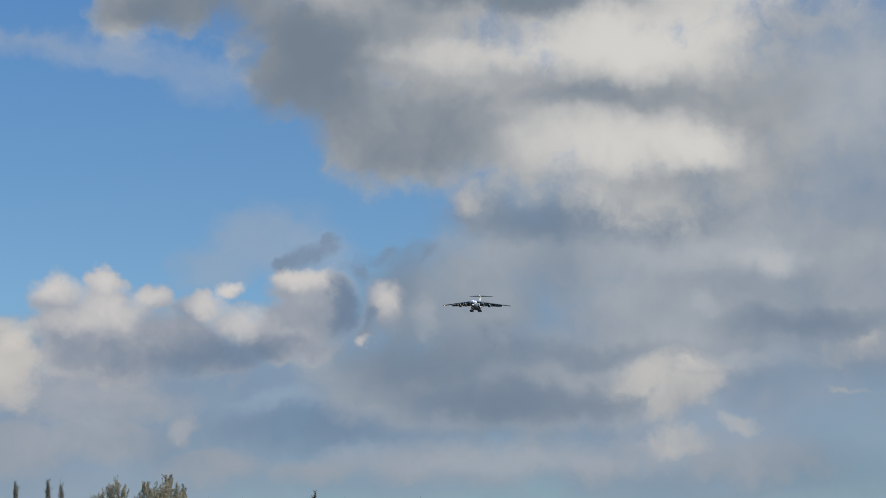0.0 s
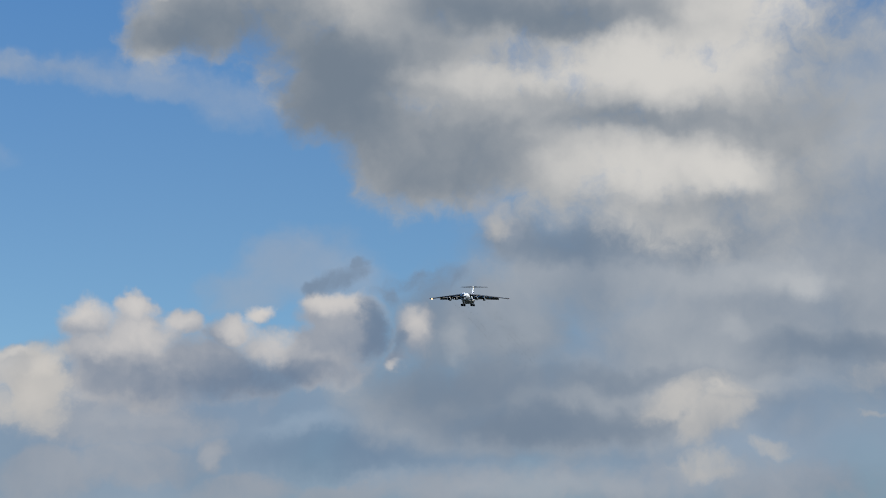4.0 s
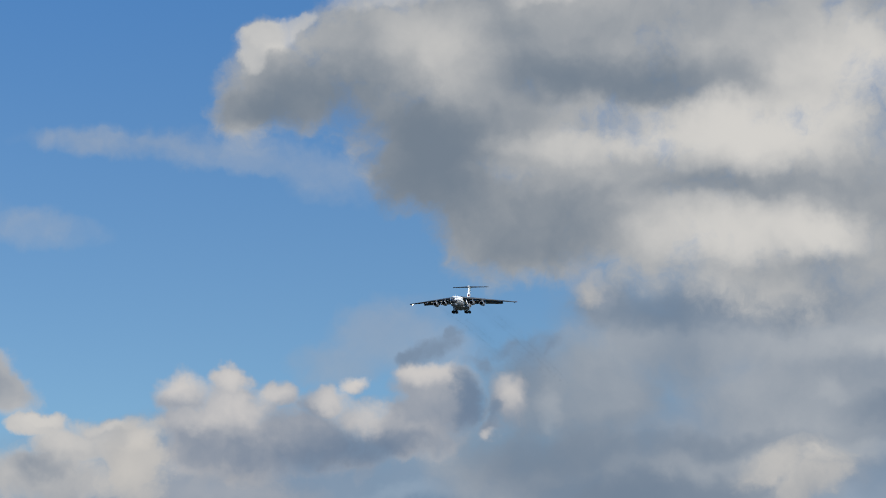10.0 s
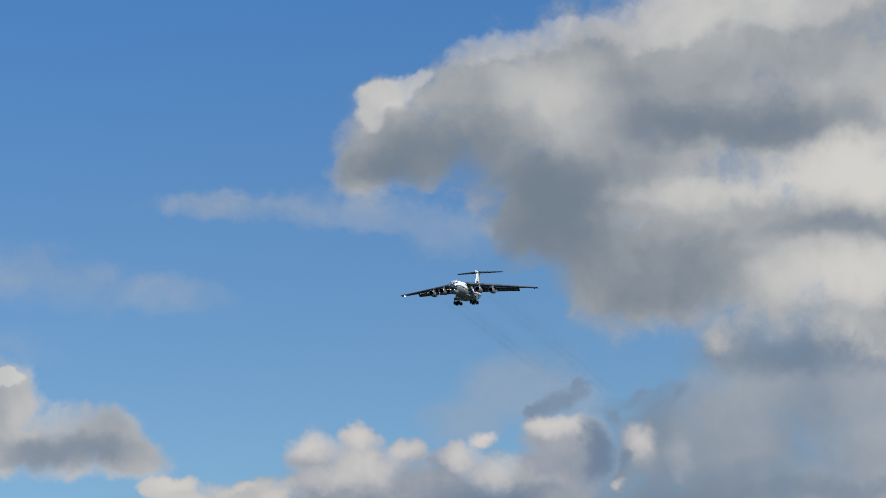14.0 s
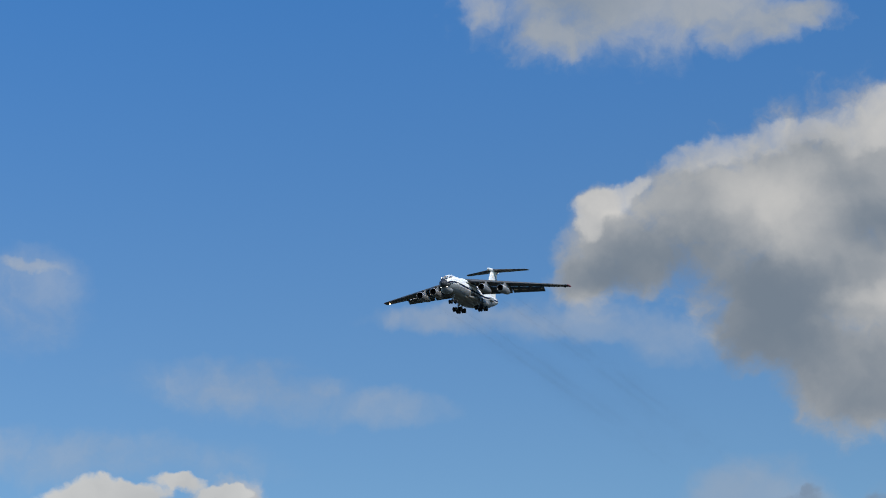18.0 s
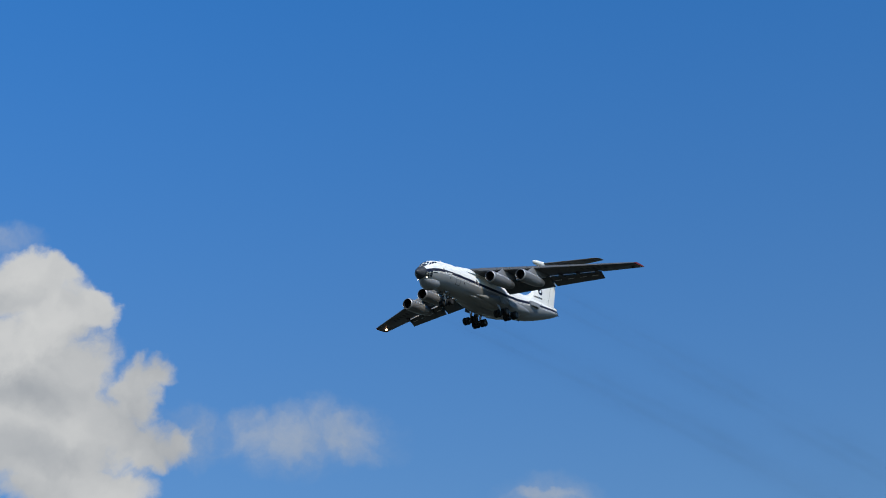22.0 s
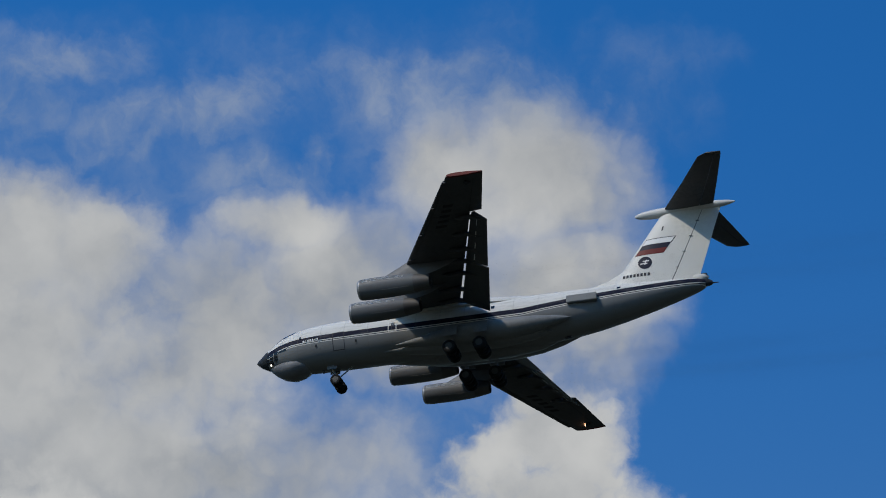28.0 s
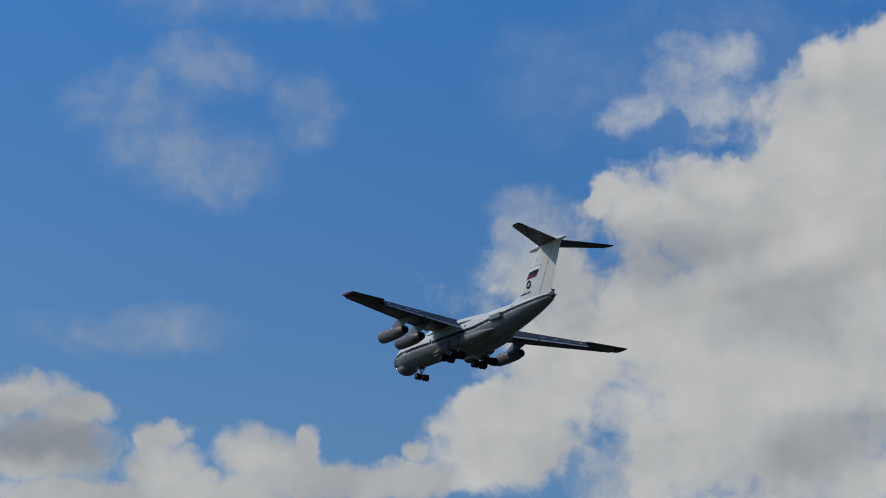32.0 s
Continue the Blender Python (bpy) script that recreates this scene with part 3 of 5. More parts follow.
BANKS.append(dict(name='wall_cloud_top', lumpy=0.8, wisp=0, edge=0.58, ragged=0.45, fine=0.8, cover=1.0, base=0.55, grain=0.36, rim=0.06, dark=(0.292, 0.324, 0.367), light=(0.608, 0.611, 0.602), puffs=[
        (133.8, 22.3, 0.9, 1.3, 6, 1), (133.7, 23.8, 0.6, 0.6, 6, 1), (132.3, 23.1, 1.6, 1.4, 6, 1), (130.7, 24.0, 1.4, 1.2, 6, 1),
        (129.2, 25.0, 0.9, 0.8, 6, 1), (129.0, 21.6, 4.9, 3.3, 6, 1), (126.1, 23.9, 4.1, 3.1, 6, 1), (124.2, 26.3, 2.8, 1.5, 6, 1),
        (124.3, 19.0, 4.9, 4.1, 6, 1), (141.1, 14.8, 1.6, 0.6, 6, 1), (127.1, 26.6, 1.5, 0.8, 6, 1), (119.9, 20.6, 5.7, 4.6, 6, 1),
        (130.1, 16.7, 4.9, 2.9, 6, 1),
    ], lights=[
        (129.5, 25.2, 0.9, 0.6, 6, 0.3), (131.8, 24.0, 1.3, 0.6, 6, 0.15), (124.5, 23.3, 2.9, 1.8, 6, -0.2), (124.2, 26.6, 2.2, 0.9, 6, 0.15),
        (128.2, 20.8, 2.9, 0.9, 6, -0.15),
    ]))
BANKS.append(dict(name='wall_cloud_end', lumpy=0.8, wisp=0, edge=0.48, ragged=0.45, fine=0.8, cover=1.0, base=0.58, grain=0.36, rim=0.06, dark=(0.292, 0.324, 0.367), light=(0.608, 0.611, 0.602), puffs=[
        (139.5, 19.9, 0.4, 0.5, 5, 1), (138.6, 20.3, 1.0, 0.6, 5, 1), (136.6, 20.7, 1.5, 0.8, 5, 1), (135.5, 21.0, 1.0, 0.6, 5, 1),
        (137.5, 19.2, 2.6, 1.3, 5, 1), (133.9, 21.2, 1.6, 1.2, 5, 1), (132.9, 22.7, 1.5, 1.4, 5, 1), (134.4, 19.0, 3.3, 2.5, 5, 1),
        (138.9, 17.4, 2.5, 1.7, 5, 1), (140.7, 18.1, 1.0, 0.9, 5, 1), (140.3, 16.0, 1.9, 1.2, 5, 1), (135.1, 14.6, 5.4, 3.1, 5, 1),
        (142.1, 14.6, 0.8, 0.5, 5, 1), (141.6, 13.7, 2.1, 1.2, 5, 1), (133.6, 16.9, 3.3, 3.3, 5, 1),
    ], lights=[
        (138.3, 20.0, 1.8, 0.6, 5, 0.2), (136.2, 20.8, 1.2, 0.5, 5, 0.2), (134.4, 17.5, 2.9, 1.3, 5, -0.3), (136.7, 18.7, 2.2, 0.7, 5, -0.12),
        (139.1, 17.2, 0.9, 1.5, 5, 0.15), (133.5, 14.1, 2.2, 1.2, 5, -0.4), (138.0, 15.0, 1.5, 0.7, 5, 0.1),
    ]))
BANKS.append(dict(name='low_left_cumulus', lumpy=0.8, wisp=0, edge=0.54, ragged=0.45, fine=0.8, cover=1.0, base=0.4, grain=0.36, rim=0.06, dark=(0.292, 0.324, 0.367), light=(0.608, 0.611, 0.602), puffs=[
        (154.4, 13.6, 1.6, 0.7, 5, 1), (153.2, 13.3, 1.1, 0.6, 5, 1), (153.8, 12.4, 2.1, 0.8, 5, 1), (150.7, 13.1, 0.7, 0.5, 5, 1),
        (150.7, 12.2, 1.0, 0.8, 5, 1), (148.0, 12.9, 1.1, 0.6, 5, 1), (146.9, 13.2, 0.4, 0.6, 5, 1), (146.5, 12.5, 2.1, 0.6, 5, 1),
        (145.1, 12.7, 0.7, 0.5, 5, 1), (144.0, 13.4, 0.3, 0.3, 5, 1), (144.2, 12.6, 1.3, 0.6, 5, 1), (150.2, 11.5, 4.9, 0.6, 5, 1),
    ], lights=[
        (154.3, 13.7, 1.3, 0.4, 5, 0.2), (153.6, 12.5, 1.8, 0.6, 5, -0.4), (148.0, 12.8, 1.0, 0.4, 5, 0.15), (150.7, 12.1, 0.9, 0.6, 5, 0.1),
    ]))
BANKS.append(dict(name='lobe_edge', lumpy=0.4, wisp=0.5, edge=1.8, ragged=1.2, fine=0.55, cover=0.7, base=0.45, grain=0.6, rim=0.0, dark=(0.23, 0.31, 0.425), light=(0.45, 0.485, 0.535), puffs=[
        (141.3, 19.5, 0.8, 0.6, 5, 1), (141.9, 18.6, 0.4, 0.6, 5, 1), (141.2, 19.7, 0.7, 0.4, 6, 1), (141.8, 18.5, 0.4, 0.6, 6, 1),
        (134.2, 23.0, 0.6, 0.4, 6, 1), (132.3, 26.3, 1.2, 0.9, 6, 1), (129.5, 27.3, 1.2, 0.9, 6, 1), (130.3, 26.1, 1.8, 0.5, 6, 1),
    ], lights=[

    ]))
BANKS.append(dict(name='small_scrap', lumpy=0.5, wisp=0.3, edge=1.4, ragged=0.9, fine=0.8, cover=0.8, base=0.55, grain=0.5, rim=0.05, dark=(0.34, 0.40, 0.48), light=(0.60, 0.61, 0.62), puffs=[
        (137.1, 24.0, 1.1, 0.4, 0, 1), (137.7, 23.3, 0.9, 0.6, 51, 1), (138.6, 22.5, 0.9, 0.4, 28, 1), (136.9, 22.9, 0.8, 0.4, 6, 1),
        (136.9, 22.7, 0.8, 0.3, 5, 1),
    ], lights=[

    ]))
BANKS.append(dict(name='end_veils', lumpy=0.4, wisp=0.5, edge=1.8, ragged=1.2, fine=0.55, cover=0.55, base=0.45, grain=0.6, rim=0.0, dark=(0.23, 0.31, 0.425), light=(0.45, 0.485, 0.535), puffs=[
        (132.4, 26.5, 1.2, 0.8, 6, 1), (129.7, 26.9, 0.9, 0.9, 6, 1), (126.4, 28.4, 2.9, 0.5, 6, 1), (146.3, 25.8, 1.6, 1.1, 6, 1),
        (146.2, 26.3, 1.6, 0.9, 6, 1), (147.8, 25.0, 1.9, 0.8, 6, 1), (150.9, 25.0, 2.2, 1.0, 6, 1), (150.5, 22.6, 1.2, 0.6, 6, 1),
        (147.9, 21.6, 0.6, 0.7, 6, 1), (150.2, 20.2, 1.6, 0.8, 6, 1), (152.5, 21.3, 1.2, 0.8, 5, 1), (151.0, 20.3, 1.6, 0.7, 5, 1),
        (147.9, 22.0, 0.7, 0.7, 5, 1), (151.5, 15.6, 2.3, 0.5, 5, 1),
    ], lights=[

    ]))


def puff_field(g, where, puffs, combine, depth):
    """1 in the middle of a puff, 0 on its rim, below 0 outside; all puffs joined by combine."""
    total, spot = None, where
    for pan, height, half_w, half_h, lean, weight in puffs:
        turn = (pose(0, 0, 0, 90 + height, 0, pan) @ pose(0, 0, 0, 0, 0, lean)).to_euler()
        m = g.node("Mapping", spot, vector_type="TEXTURE")
        m.inputs["Location"].default_value = heading(pan, height)
        m.inputs["Rotation"].default_value = turn
        m.inputs["Scale"].default_value = (radians(half_w), radians(half_h), depth)
        r2 = g.node("VectorMath", m.outputs[0], m.outputs[0], operation="DOT_PRODUCT").outputs["Value"]
        if combine == "ADD":
            near = g.math("POWER", g.math("MULTIPLY_ADD", r2, -0.75, 1.0, clamp=True), 1.7)
            value = g.math("MULTIPLY", near, 1.15 * weight)
        else:
            value = g.math("SUBTRACT", 1.0, r2)
        total = value if total is None else g.math(combine, total, value, 0.22)
        spot = g.node("VectorMath", total, (1e-9, 1e-9, 1e-9), where, operation="MULTIPLY_ADD").outputs[0]
    return total


def reaches(puff, lo, hi):
    spread = 1.8 * max(puff[2], puff[3]) / math.cos(radians(min(puff[1] + puff[3] / 2, 60))) + 2.5
    return puff[0] + spread > lo and puff[0] - spread < hi


def sky_world():
    world = bpy.data.worlds.new("sky")
    world.use_nodes = True
    scene.world = world
    g = Graph(world.node_tree)
    sky = g.node("TexSky", sky_type="NISHITA", sun_disc=False, sun_elevation=radians(SUN_HEIGHT), sun_rotation=radians(-SUN_PAN),
                 altitude=100.0, air_density=1.0, dust_density=0.6, ozone_density=2.2)
    way = g.node("TexCoord").outputs["Generated"]
    x, y, z = g.node("SeparateXYZ", way).outputs
    clear = g.mix(1.0, sky.outputs[0], g.mix(g.ramp(z, 0.14, 0.70), LOW_GAIN, HIGH_GAIN), "MULTIPLY")
    pan = g.math("MULTIPLY", g.math("ARCTAN2", g.math("MULTIPLY", x, -1.0), y), 180 / math.pi)
    billow = g.noise(way, 26.0, 4.0, 0.55)
    drift = g.vector("SCALE", g.vector("SUBTRACT", billow.outputs["Color"], (0.5, 0.5, 0.5)))
    drift.node.inputs["Scale"].default_value = 0.023
    curl = g.vector("SCALE", g.vector("SUBTRACT", g.noise(way, 95.0, 4.0, 0.6).outputs["Color"], (0.5, 0.5, 0.5)))
    curl.node.inputs["Scale"].default_value = 0.009
    where = g.vector("ADD", g.vector("ADD", way, drift), curl)
    large = g.noise(way, 15.0, 3.0, 0.5, 0.3).outputs["Fac"]
    small = g.noise(where, 62.0, 6.0, 0.58, 0.2).outputs["Fac"]
    # lumps lit from above and from the sun's side
    ahead = g.vector("ADD", where, tuple(Vector((0, 0, 0.014)) + heading(SUN_PAN, 20) * 0.008))
    lumps, lumps_ahead = (g.noise(v, 21.0, 5.0, 0.45).outputs["Fac"] for v in (where, ahead))
    relief = g.math("SUBTRACT", lumps, lumps_ahead)
    # rounded heads with creases between them
    cell = g.node("TexVoronoi", normalize=True)
    for key, value in (("Vector", where), ("Scale", 22.0), ("Detail", 2.0), ("Roughness", 0.55), ("Lacunarity", 2.3)):
        g.put(cell.inputs[key], value)
    heads = g.math("MULTIPLY_ADD", g.math("MULTIPLY", cell.outputs["Distance"], cell.outputs["Distance"]), -4.0, 0.38)
    large0, small0 = g.math("SUBTRACT", large, 0.5), g.math("SUBTRACT", small, 0.5)

    def sector(k, lo, hi):
        """All the clouds between two pans, as a node group: sky colour in, sky colour out."""
        tree = bpy.data.node_groups.new("clouds", "ShaderNodeTree")
        for title, kind in (("Clear", "NodeSocketColor"), ("Where", "NodeSocketVector"), ("Large", "NodeSocketFloat"), ("Small", "NodeSocketFloat"), ("Relief", "NodeSocketFloat"), ("Heads", "NodeSocketFloat")):
            tree.interface.new_socket(title, in_out="INPUT", socket_type=kind)
        tree.interface.new_socket("Colour", in_out="OUTPUT", socket_type="NodeSocketColor")
        g = Graph(tree)
        colour, where, large, small, relief, heads = tree.nodes.new("NodeGroupInput").outputs[:6]
        own = 1.0 + 0.0005 * k
        for b in BANKS:
            puffs = [p for p in b["puffs"] if reaches(p, lo, hi)]
            if not puffs:
                continue
            body = puff_field(g, where, puffs, "SMOOTH_MAX", own)
            depth = g.math("MULTIPLY_ADD", large, 4 * b["ragged"] * own, body)
            piled = b["lumpy"] > 0.75
            depth = g.math("MULTIPLY_ADD", small, (2 if piled else 4) * b["fine"] * own, depth)
            if piled:
                depth = g.math("MULTIPLY_ADD", heads, 0.8 * own, depth)
            cover = g.math("MULTIPLY", g.ramp(depth, -b["edge"], b["edge"] * 1.2), b["cover"])
            if b["wisp"]:
                torn = g.ramp(g.math("MULTIPLY_ADD", large, 0.5, small), -0.24 * own, 0.24)
                cover = g.math("MULTIPLY", cover, g.math("MULTIPLY_ADD", torn, b["wisp"], 1.0 - b["wisp"]))
            tone = g.math("MULTIPLY_ADD", large, 1.6 * b["grain"] * own, b["base"] * own)
            tone = g.math("MULTIPLY_ADD", small, 0.4 * b["grain"], tone)
            tone = g.math("MULTIPLY_ADD", relief, b["lumpy"], tone)
            if piled:
                tone = g.math("MULTIPLY_ADD", heads, 0.3, tone)
            lights = [p for p in b["lights"] if reaches(p, lo, hi)]
            if lights:
                tone = g.math("ADD", tone, puff_field(g, where, lights, "ADD", own))
            if b["rim"]:
                tone = g.math("MULTIPLY_ADD", g.ramp(depth, 0.7, 0.0), b["rim"], tone)
            shade = g.mix(g.ramp(tone, -0.35 * own, 1.25), tuple(0.86 * v for v in b["dark"]), tuple(1.08 * v for v in b["light"]))
            colour = g.mix(cover, colour, shade)
        tree.links.new(colour, tree.nodes.new("NodeGroupOutput").inputs[0])
        return tree

    cuts = [-200.0, 0.0, 13.0, 27.0, 45.0, 62.0, 78.0, 100.0, 116.0, 132.0, 200.0]
    # added gain on the southern sky, so the lower exposure darkens mainly the aircraft
    south = g.math("MAXIMUM", g.ramp(pan, 15.0, 110.0), g.ramp(pan, -30.0, -90.0))
    strength = g.math("MULTIPLY_ADD", south, 0.80, 1.0)
    shader = None
    for k, (lo, hi) in enumerate(zip(cuts, cuts[1:])):
        group = g.tree.nodes.new("ShaderNodeGroup")
        group.node_tree = sector(k, lo, hi)
        for socket, value in zip(group.inputs, (clear, where, large0, small0, relief, heads)):
            g.put(socket, value)
        glow = g.node("Background", group.outputs[0], strength).outputs[0]
        shader = glow if shader is None else g.node("MixShader", g.math("GREATER_THAN", pan, lo), shader, glow).outputs[0]
    g.tree.links.new(shader, g.node("OutputWorld").inputs[0])


LOW_GAIN, HIGH_GAIN = (0.058, 0.078, 0.094), (0.018, 0.102, 0.180)
sky_world()

# ---- materials ----


def material(name, colour, rough=0.5, metal=0.0, scale=3.0, wear=0.15, bump=0.0, second=None, glow=0.0, shine=0.16):
    """A painted or plain surface, mottled at two scales."""
    m = bpy.data.materials.new(name)
    m.use_nodes = True
    g = Graph(m.node_tree)
    where = g.node("TexCoord").outputs["Object"]
    broad, fine = g.noise(where, scale * 0.3, 4.0).outputs["Fac"], g.noise(where, scale * 4, 6.0, 0.65).outputs["Fac"]
    dirt = g.math("MULTIPLY", g.ramp(broad, 0.35, 0.7), g.ramp(fine, 0.3, 0.75))
    dark = second or tuple(c * 0.6 for c in colour)
    shade = g.mix(g.math("MULTIPLY", dirt, wear * 2), colour, dark)
    b = g.node("BsdfPrincipled")
    g.put(b.inputs["Base Color"], shade)
    g.put(b.inputs["Roughness"], g.math("MULTIPLY_ADD", fine, 0.25, rough - 0.12))
    g.put(b.inputs["Metallic"], metal)
    g.put(b.inputs["Specular IOR Level"], 0.5 if metal else shine)
    if bump:
        n = g.node("Bump")
        n.inputs["Strength"].default_value, n.inputs["Distance"].default_value = bump, 0.03
        g.put(n.inputs["Height"], fine)
        g.put(b.inputs["Normal"], n.outputs[0])
    if glow:
        g.put(b.inputs["Emission Color"], colour)
        g.put(b.inputs["Emission Strength"], glow)
    g.tree.links.new(b.outputs[0], g.node("OutputMaterial").inputs[0])
    return m


def livery_material():
    """White over grey, with a navy stripe and pin lines along the side, panel joints and streaks."""
    m = bpy.data.materials.new("fuselage_paint")
    m.use_nodes = True
    g = Graph(m.node_tree)
    where = g.node("TexCoord").outputs["Object"]
    x, y, z = g.node("SeparateXYZ", where).outputs
    rise = g.math("MULTIPLY", g.math("MAXIMUM", g.math("SUBTRACT", g.math("MULTIPLY", x, -1.0), 27.0), 0.0), 0.105)
    droop = g.math("MAXIMUM", g.math("ADD", x, 4.6), 0.0)
    level = g.math("MULTIPLY_ADD", g.math("MULTIPLY", droop, droop), 0.05, g.math("SUBTRACT", z, rise))
    n = g.node("ValToRGB", g.ramp(level, -1.0, 1.0, smooth=False))
    ramp = n.color_ramp
    ramp.interpolation = "CONSTANT"
    stops = ((0.0, GREY), (0.225, WHITE), (0.262, NAVY), (0.298, WHITE), (0.345, NAVY), (0.585, WHITE))
    while len(ramp.elements) < len(stops):
        ramp.elements.new(0.5)
    for e, (at, colour) in zip(ramp.elements, stops):
        e.position, e.color = at, (*colour, 1)
    along = g.node("Mapping", where)
    along.inputs["Scale"].default_value = (0.35, 2.2, 2.2)
    streak = g.noise(along.outputs[0], 1.6, 5.0, 0.6).outputs["Fac"]
    fine = g.noise(where, 9.0, 6.0, 0.65).outputs["Fac"]
    joint = g.math("LESS_THAN", g.math("FRACT", g.math("MULTIPLY", x, 0.42)), 0.022)
    dirt = g.math("MULTIPLY_ADD", joint, 0.3, g.math("MULTIPLY", g.ramp(streak, 0.45, 0.75), 0.38), clamp=True)
    colour = g.mix(g.math("MULTIPLY", dirt, g.math("ADD", fine, 0.35)), n.outputs[0], (0.16, 0.15, 0.14))
    b = g.node("BsdfPrincipled")
    g.put(b.inputs["Base Color"], colour)
    g.put(b.inputs["Roughness"], g.math("MULTIPLY_ADD", fine, 0.25, 0.48))
    g.put(b.inputs["Specular IOR Level"], 0.10)
    g.tree.links.new(b.outputs[0], g.node("OutputMaterial").inputs[0])
    return m


WHITE, GREY, NAVY = (0.69, 0.672, 0.62), (0.21, 0.217, 0.216), (0.006, 0.009, 0.026)
LIVERY = livery_material()
WHITE_PAINT = material("white_paint", WHITE, 0.4, scale=0.8, wear=0.22, second=(0.42, 0.40, 0.36))
GREY_PAINT = material("grey_paint", GREY, 0.45, scale=0.7, wear=0.3)
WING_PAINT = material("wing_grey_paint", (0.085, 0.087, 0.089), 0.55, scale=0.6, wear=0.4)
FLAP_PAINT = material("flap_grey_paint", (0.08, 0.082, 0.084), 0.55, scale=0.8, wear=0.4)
NACELLE_PAINT = material("nacelle_grey_paint", (0.155, 0.16, 0.163), 0.45, scale=0.9, wear=0.35, second=(0.12, 0.11, 0.10))
SLOT_WHITE = material("pale_slot_paint", (0.80, 0.79, 0.76), 0.5, wear=0.1)
NAVY_PAINT = material("navy_paint", NAVY, 0.5, wear=0.1)
RED_PAINT = material("red_paint", (0.15, 0.02, 0.017), 0.5, wear=0.2)
RADOME = material("dark_radome", (0.038, 0.041, 0.045), 0.5, scale=2.0, wear=0.3)
CHIN_PAINT = material("chin_radome_grey", (0.19, 0.195, 0.20), 0.5, scale=1.2, wear=0.35)
GLASS = material("dark_cockpit_glass", (0.012, 0.016, 0.022), 0.15, wear=0.05, shine=0.5)
METAL = material("bare_metal", (0.36, 0.35, 0.34), 0.5, 0.7, wear=0.3)
BURNT = material("heat_stained_metal", (0.13, 0.125, 0.12), 0.55, 0.5, wear=0.4)
DARK = material("black_interior", (0.012, 0.012, 0.013), 0.7)
STRUT = material("oleo_strut_metal", (0.30, 0.30, 0.30), 0.4, 0.6, wear=0.3)
# paler than the flap: sunlight on its rear edge, put into the colour
FLAP_EDGE = material("sunlit_flap_edge_tone", (0.42, 0.42, 0.41), 0.5, wear=0.3)
TYRE = material("black_tyre_rubber", (0.012, 0.012, 0.012), 0.85, scale=4.0, wear=0.3)
HUB = material("wheel_hub_metal", (0.035, 0.036, 0.035), 0.6, 0.2)
BAR_GREY = material("wing_marking_grey", (0.026, 0.026, 0.028), 0.6)
GAP_GREY = material("hinge_gap_grey", (0.14, 0.14, 0.14), 0.6)
LINE = material("dark_panel_line", (0.05, 0.05, 0.055), 0.6)
LAMP = material("white_landing_lamp", (1.0, 0.93, 0.80), 0.3, glow=6.0)
WARM_LAMP = material("warm_wing_lamp", (1.0, 0.50, 0.26), 0.3, glow=14.0)

# ---- mesh tools ----


def part(name, bm, mat, parent, label="", smooth=True):
    """Links a bmesh as one mesh object under a thing or a part."""
    me = bpy.data.meshes.new(name)
    bmesh.ops.recalc_face_normals(bm, faces=bm.faces)
    bm.to_mesh(me)
    bm.free()
    me.materials.append(mat)
    if smooth:
        me.shade_smooth()
        me.set_sharp_from_angle(angle=radians(38))
    ob = new(name, me)
    ob.parent = parent
    return tagged(ob, label)


def thing(name, at=None, **tags):
    ob = new(name)
    ob.empty_display_size = 0.5
    if at is not None:
        ob.matrix_world = at
    return tagged(ob, **tags)


def loft(rings, closed=True, caps=True, bm=None):
    """A skin through rings of equally many points."""
    bm = bm or bmesh.new()
    rows = [[bm.verts.new(p) for p in ring] for ring in rings]
    n = len(rows[0])
    for a, b in zip(rows, rows[1:]):
        for i in range(n if closed else n - 1):
            j = (i + 1) % n
            bm.faces.new((a[i], a[j], b[j], b[i]))
    if caps:
        bm.faces.new(rows[0])
        bm.faces.new(rows[-1])
    return bm


def ring_x(x, y, z, r, n=24, squash=1.0):
    """A circle square to the x axis."""
    return [Vector((x, y + r * math.cos(2 * math.pi * i / n), z + squash * r * math.sin(2 * math.pi * i / n))) for i in range(n)]


def tube(a, b, r, r2=None, n=12, bm=None):
    """A round bar from a to b."""
    a, b = Vector(a), Vector(b)
    q = (b - a).to_track_quat("Z", "Y")
    rings = [[c + q @ Vector((s * math.cos(2 * math.pi * i / n), s * math.sin(2 * math.pi * i / n), 0)) for i in range(n)]
             for c, s in ((a, r), (b, r if r2 is None else r2))]
    return loft(rings, bm=bm)


def block(lo, hi, bevel=0.03):
    """A box between two corners, with its edges rounded."""
    bm = bmesh.new()
    bmesh.ops.create_cube(bm, size=1.0)
    for v in bm.verts:
        v.co = Vector([l + (h - l) * (c + 0.5) for l, h, c in zip(lo, hi, v.co)])
    bmesh.ops.bevel(bm, geom=bm.edges[:], offset=bevel, segments=2, affect="EDGES")
    return bm


def airfoil(thick, cut=(0.0, 1.0), n=14):
    """Outline of a wing section: (share of the chord, height over chord), upper side back to front, then the lower side."""
    def half(u):
        return 5 * thick * (0.2969 * math.sqrt(u) - 0.126 * u - 0.3516 * u * u + 0.2843 * u ** 3 - 0.1015 * u ** 4)

    us = [cut[0] + (cut[1] - cut[0]) * 0.5 * (1 - math.cos(math.pi * i / (n - 1))) for i in range(n)]
    upper = [(u, half(u) * 1.15 + 0.001) for u in reversed(us)]
    lower = [(u, -half(u) * 0.85 - 0.001) for u in (us if cut[0] > 0 else us[1:])]
    return upper + lower


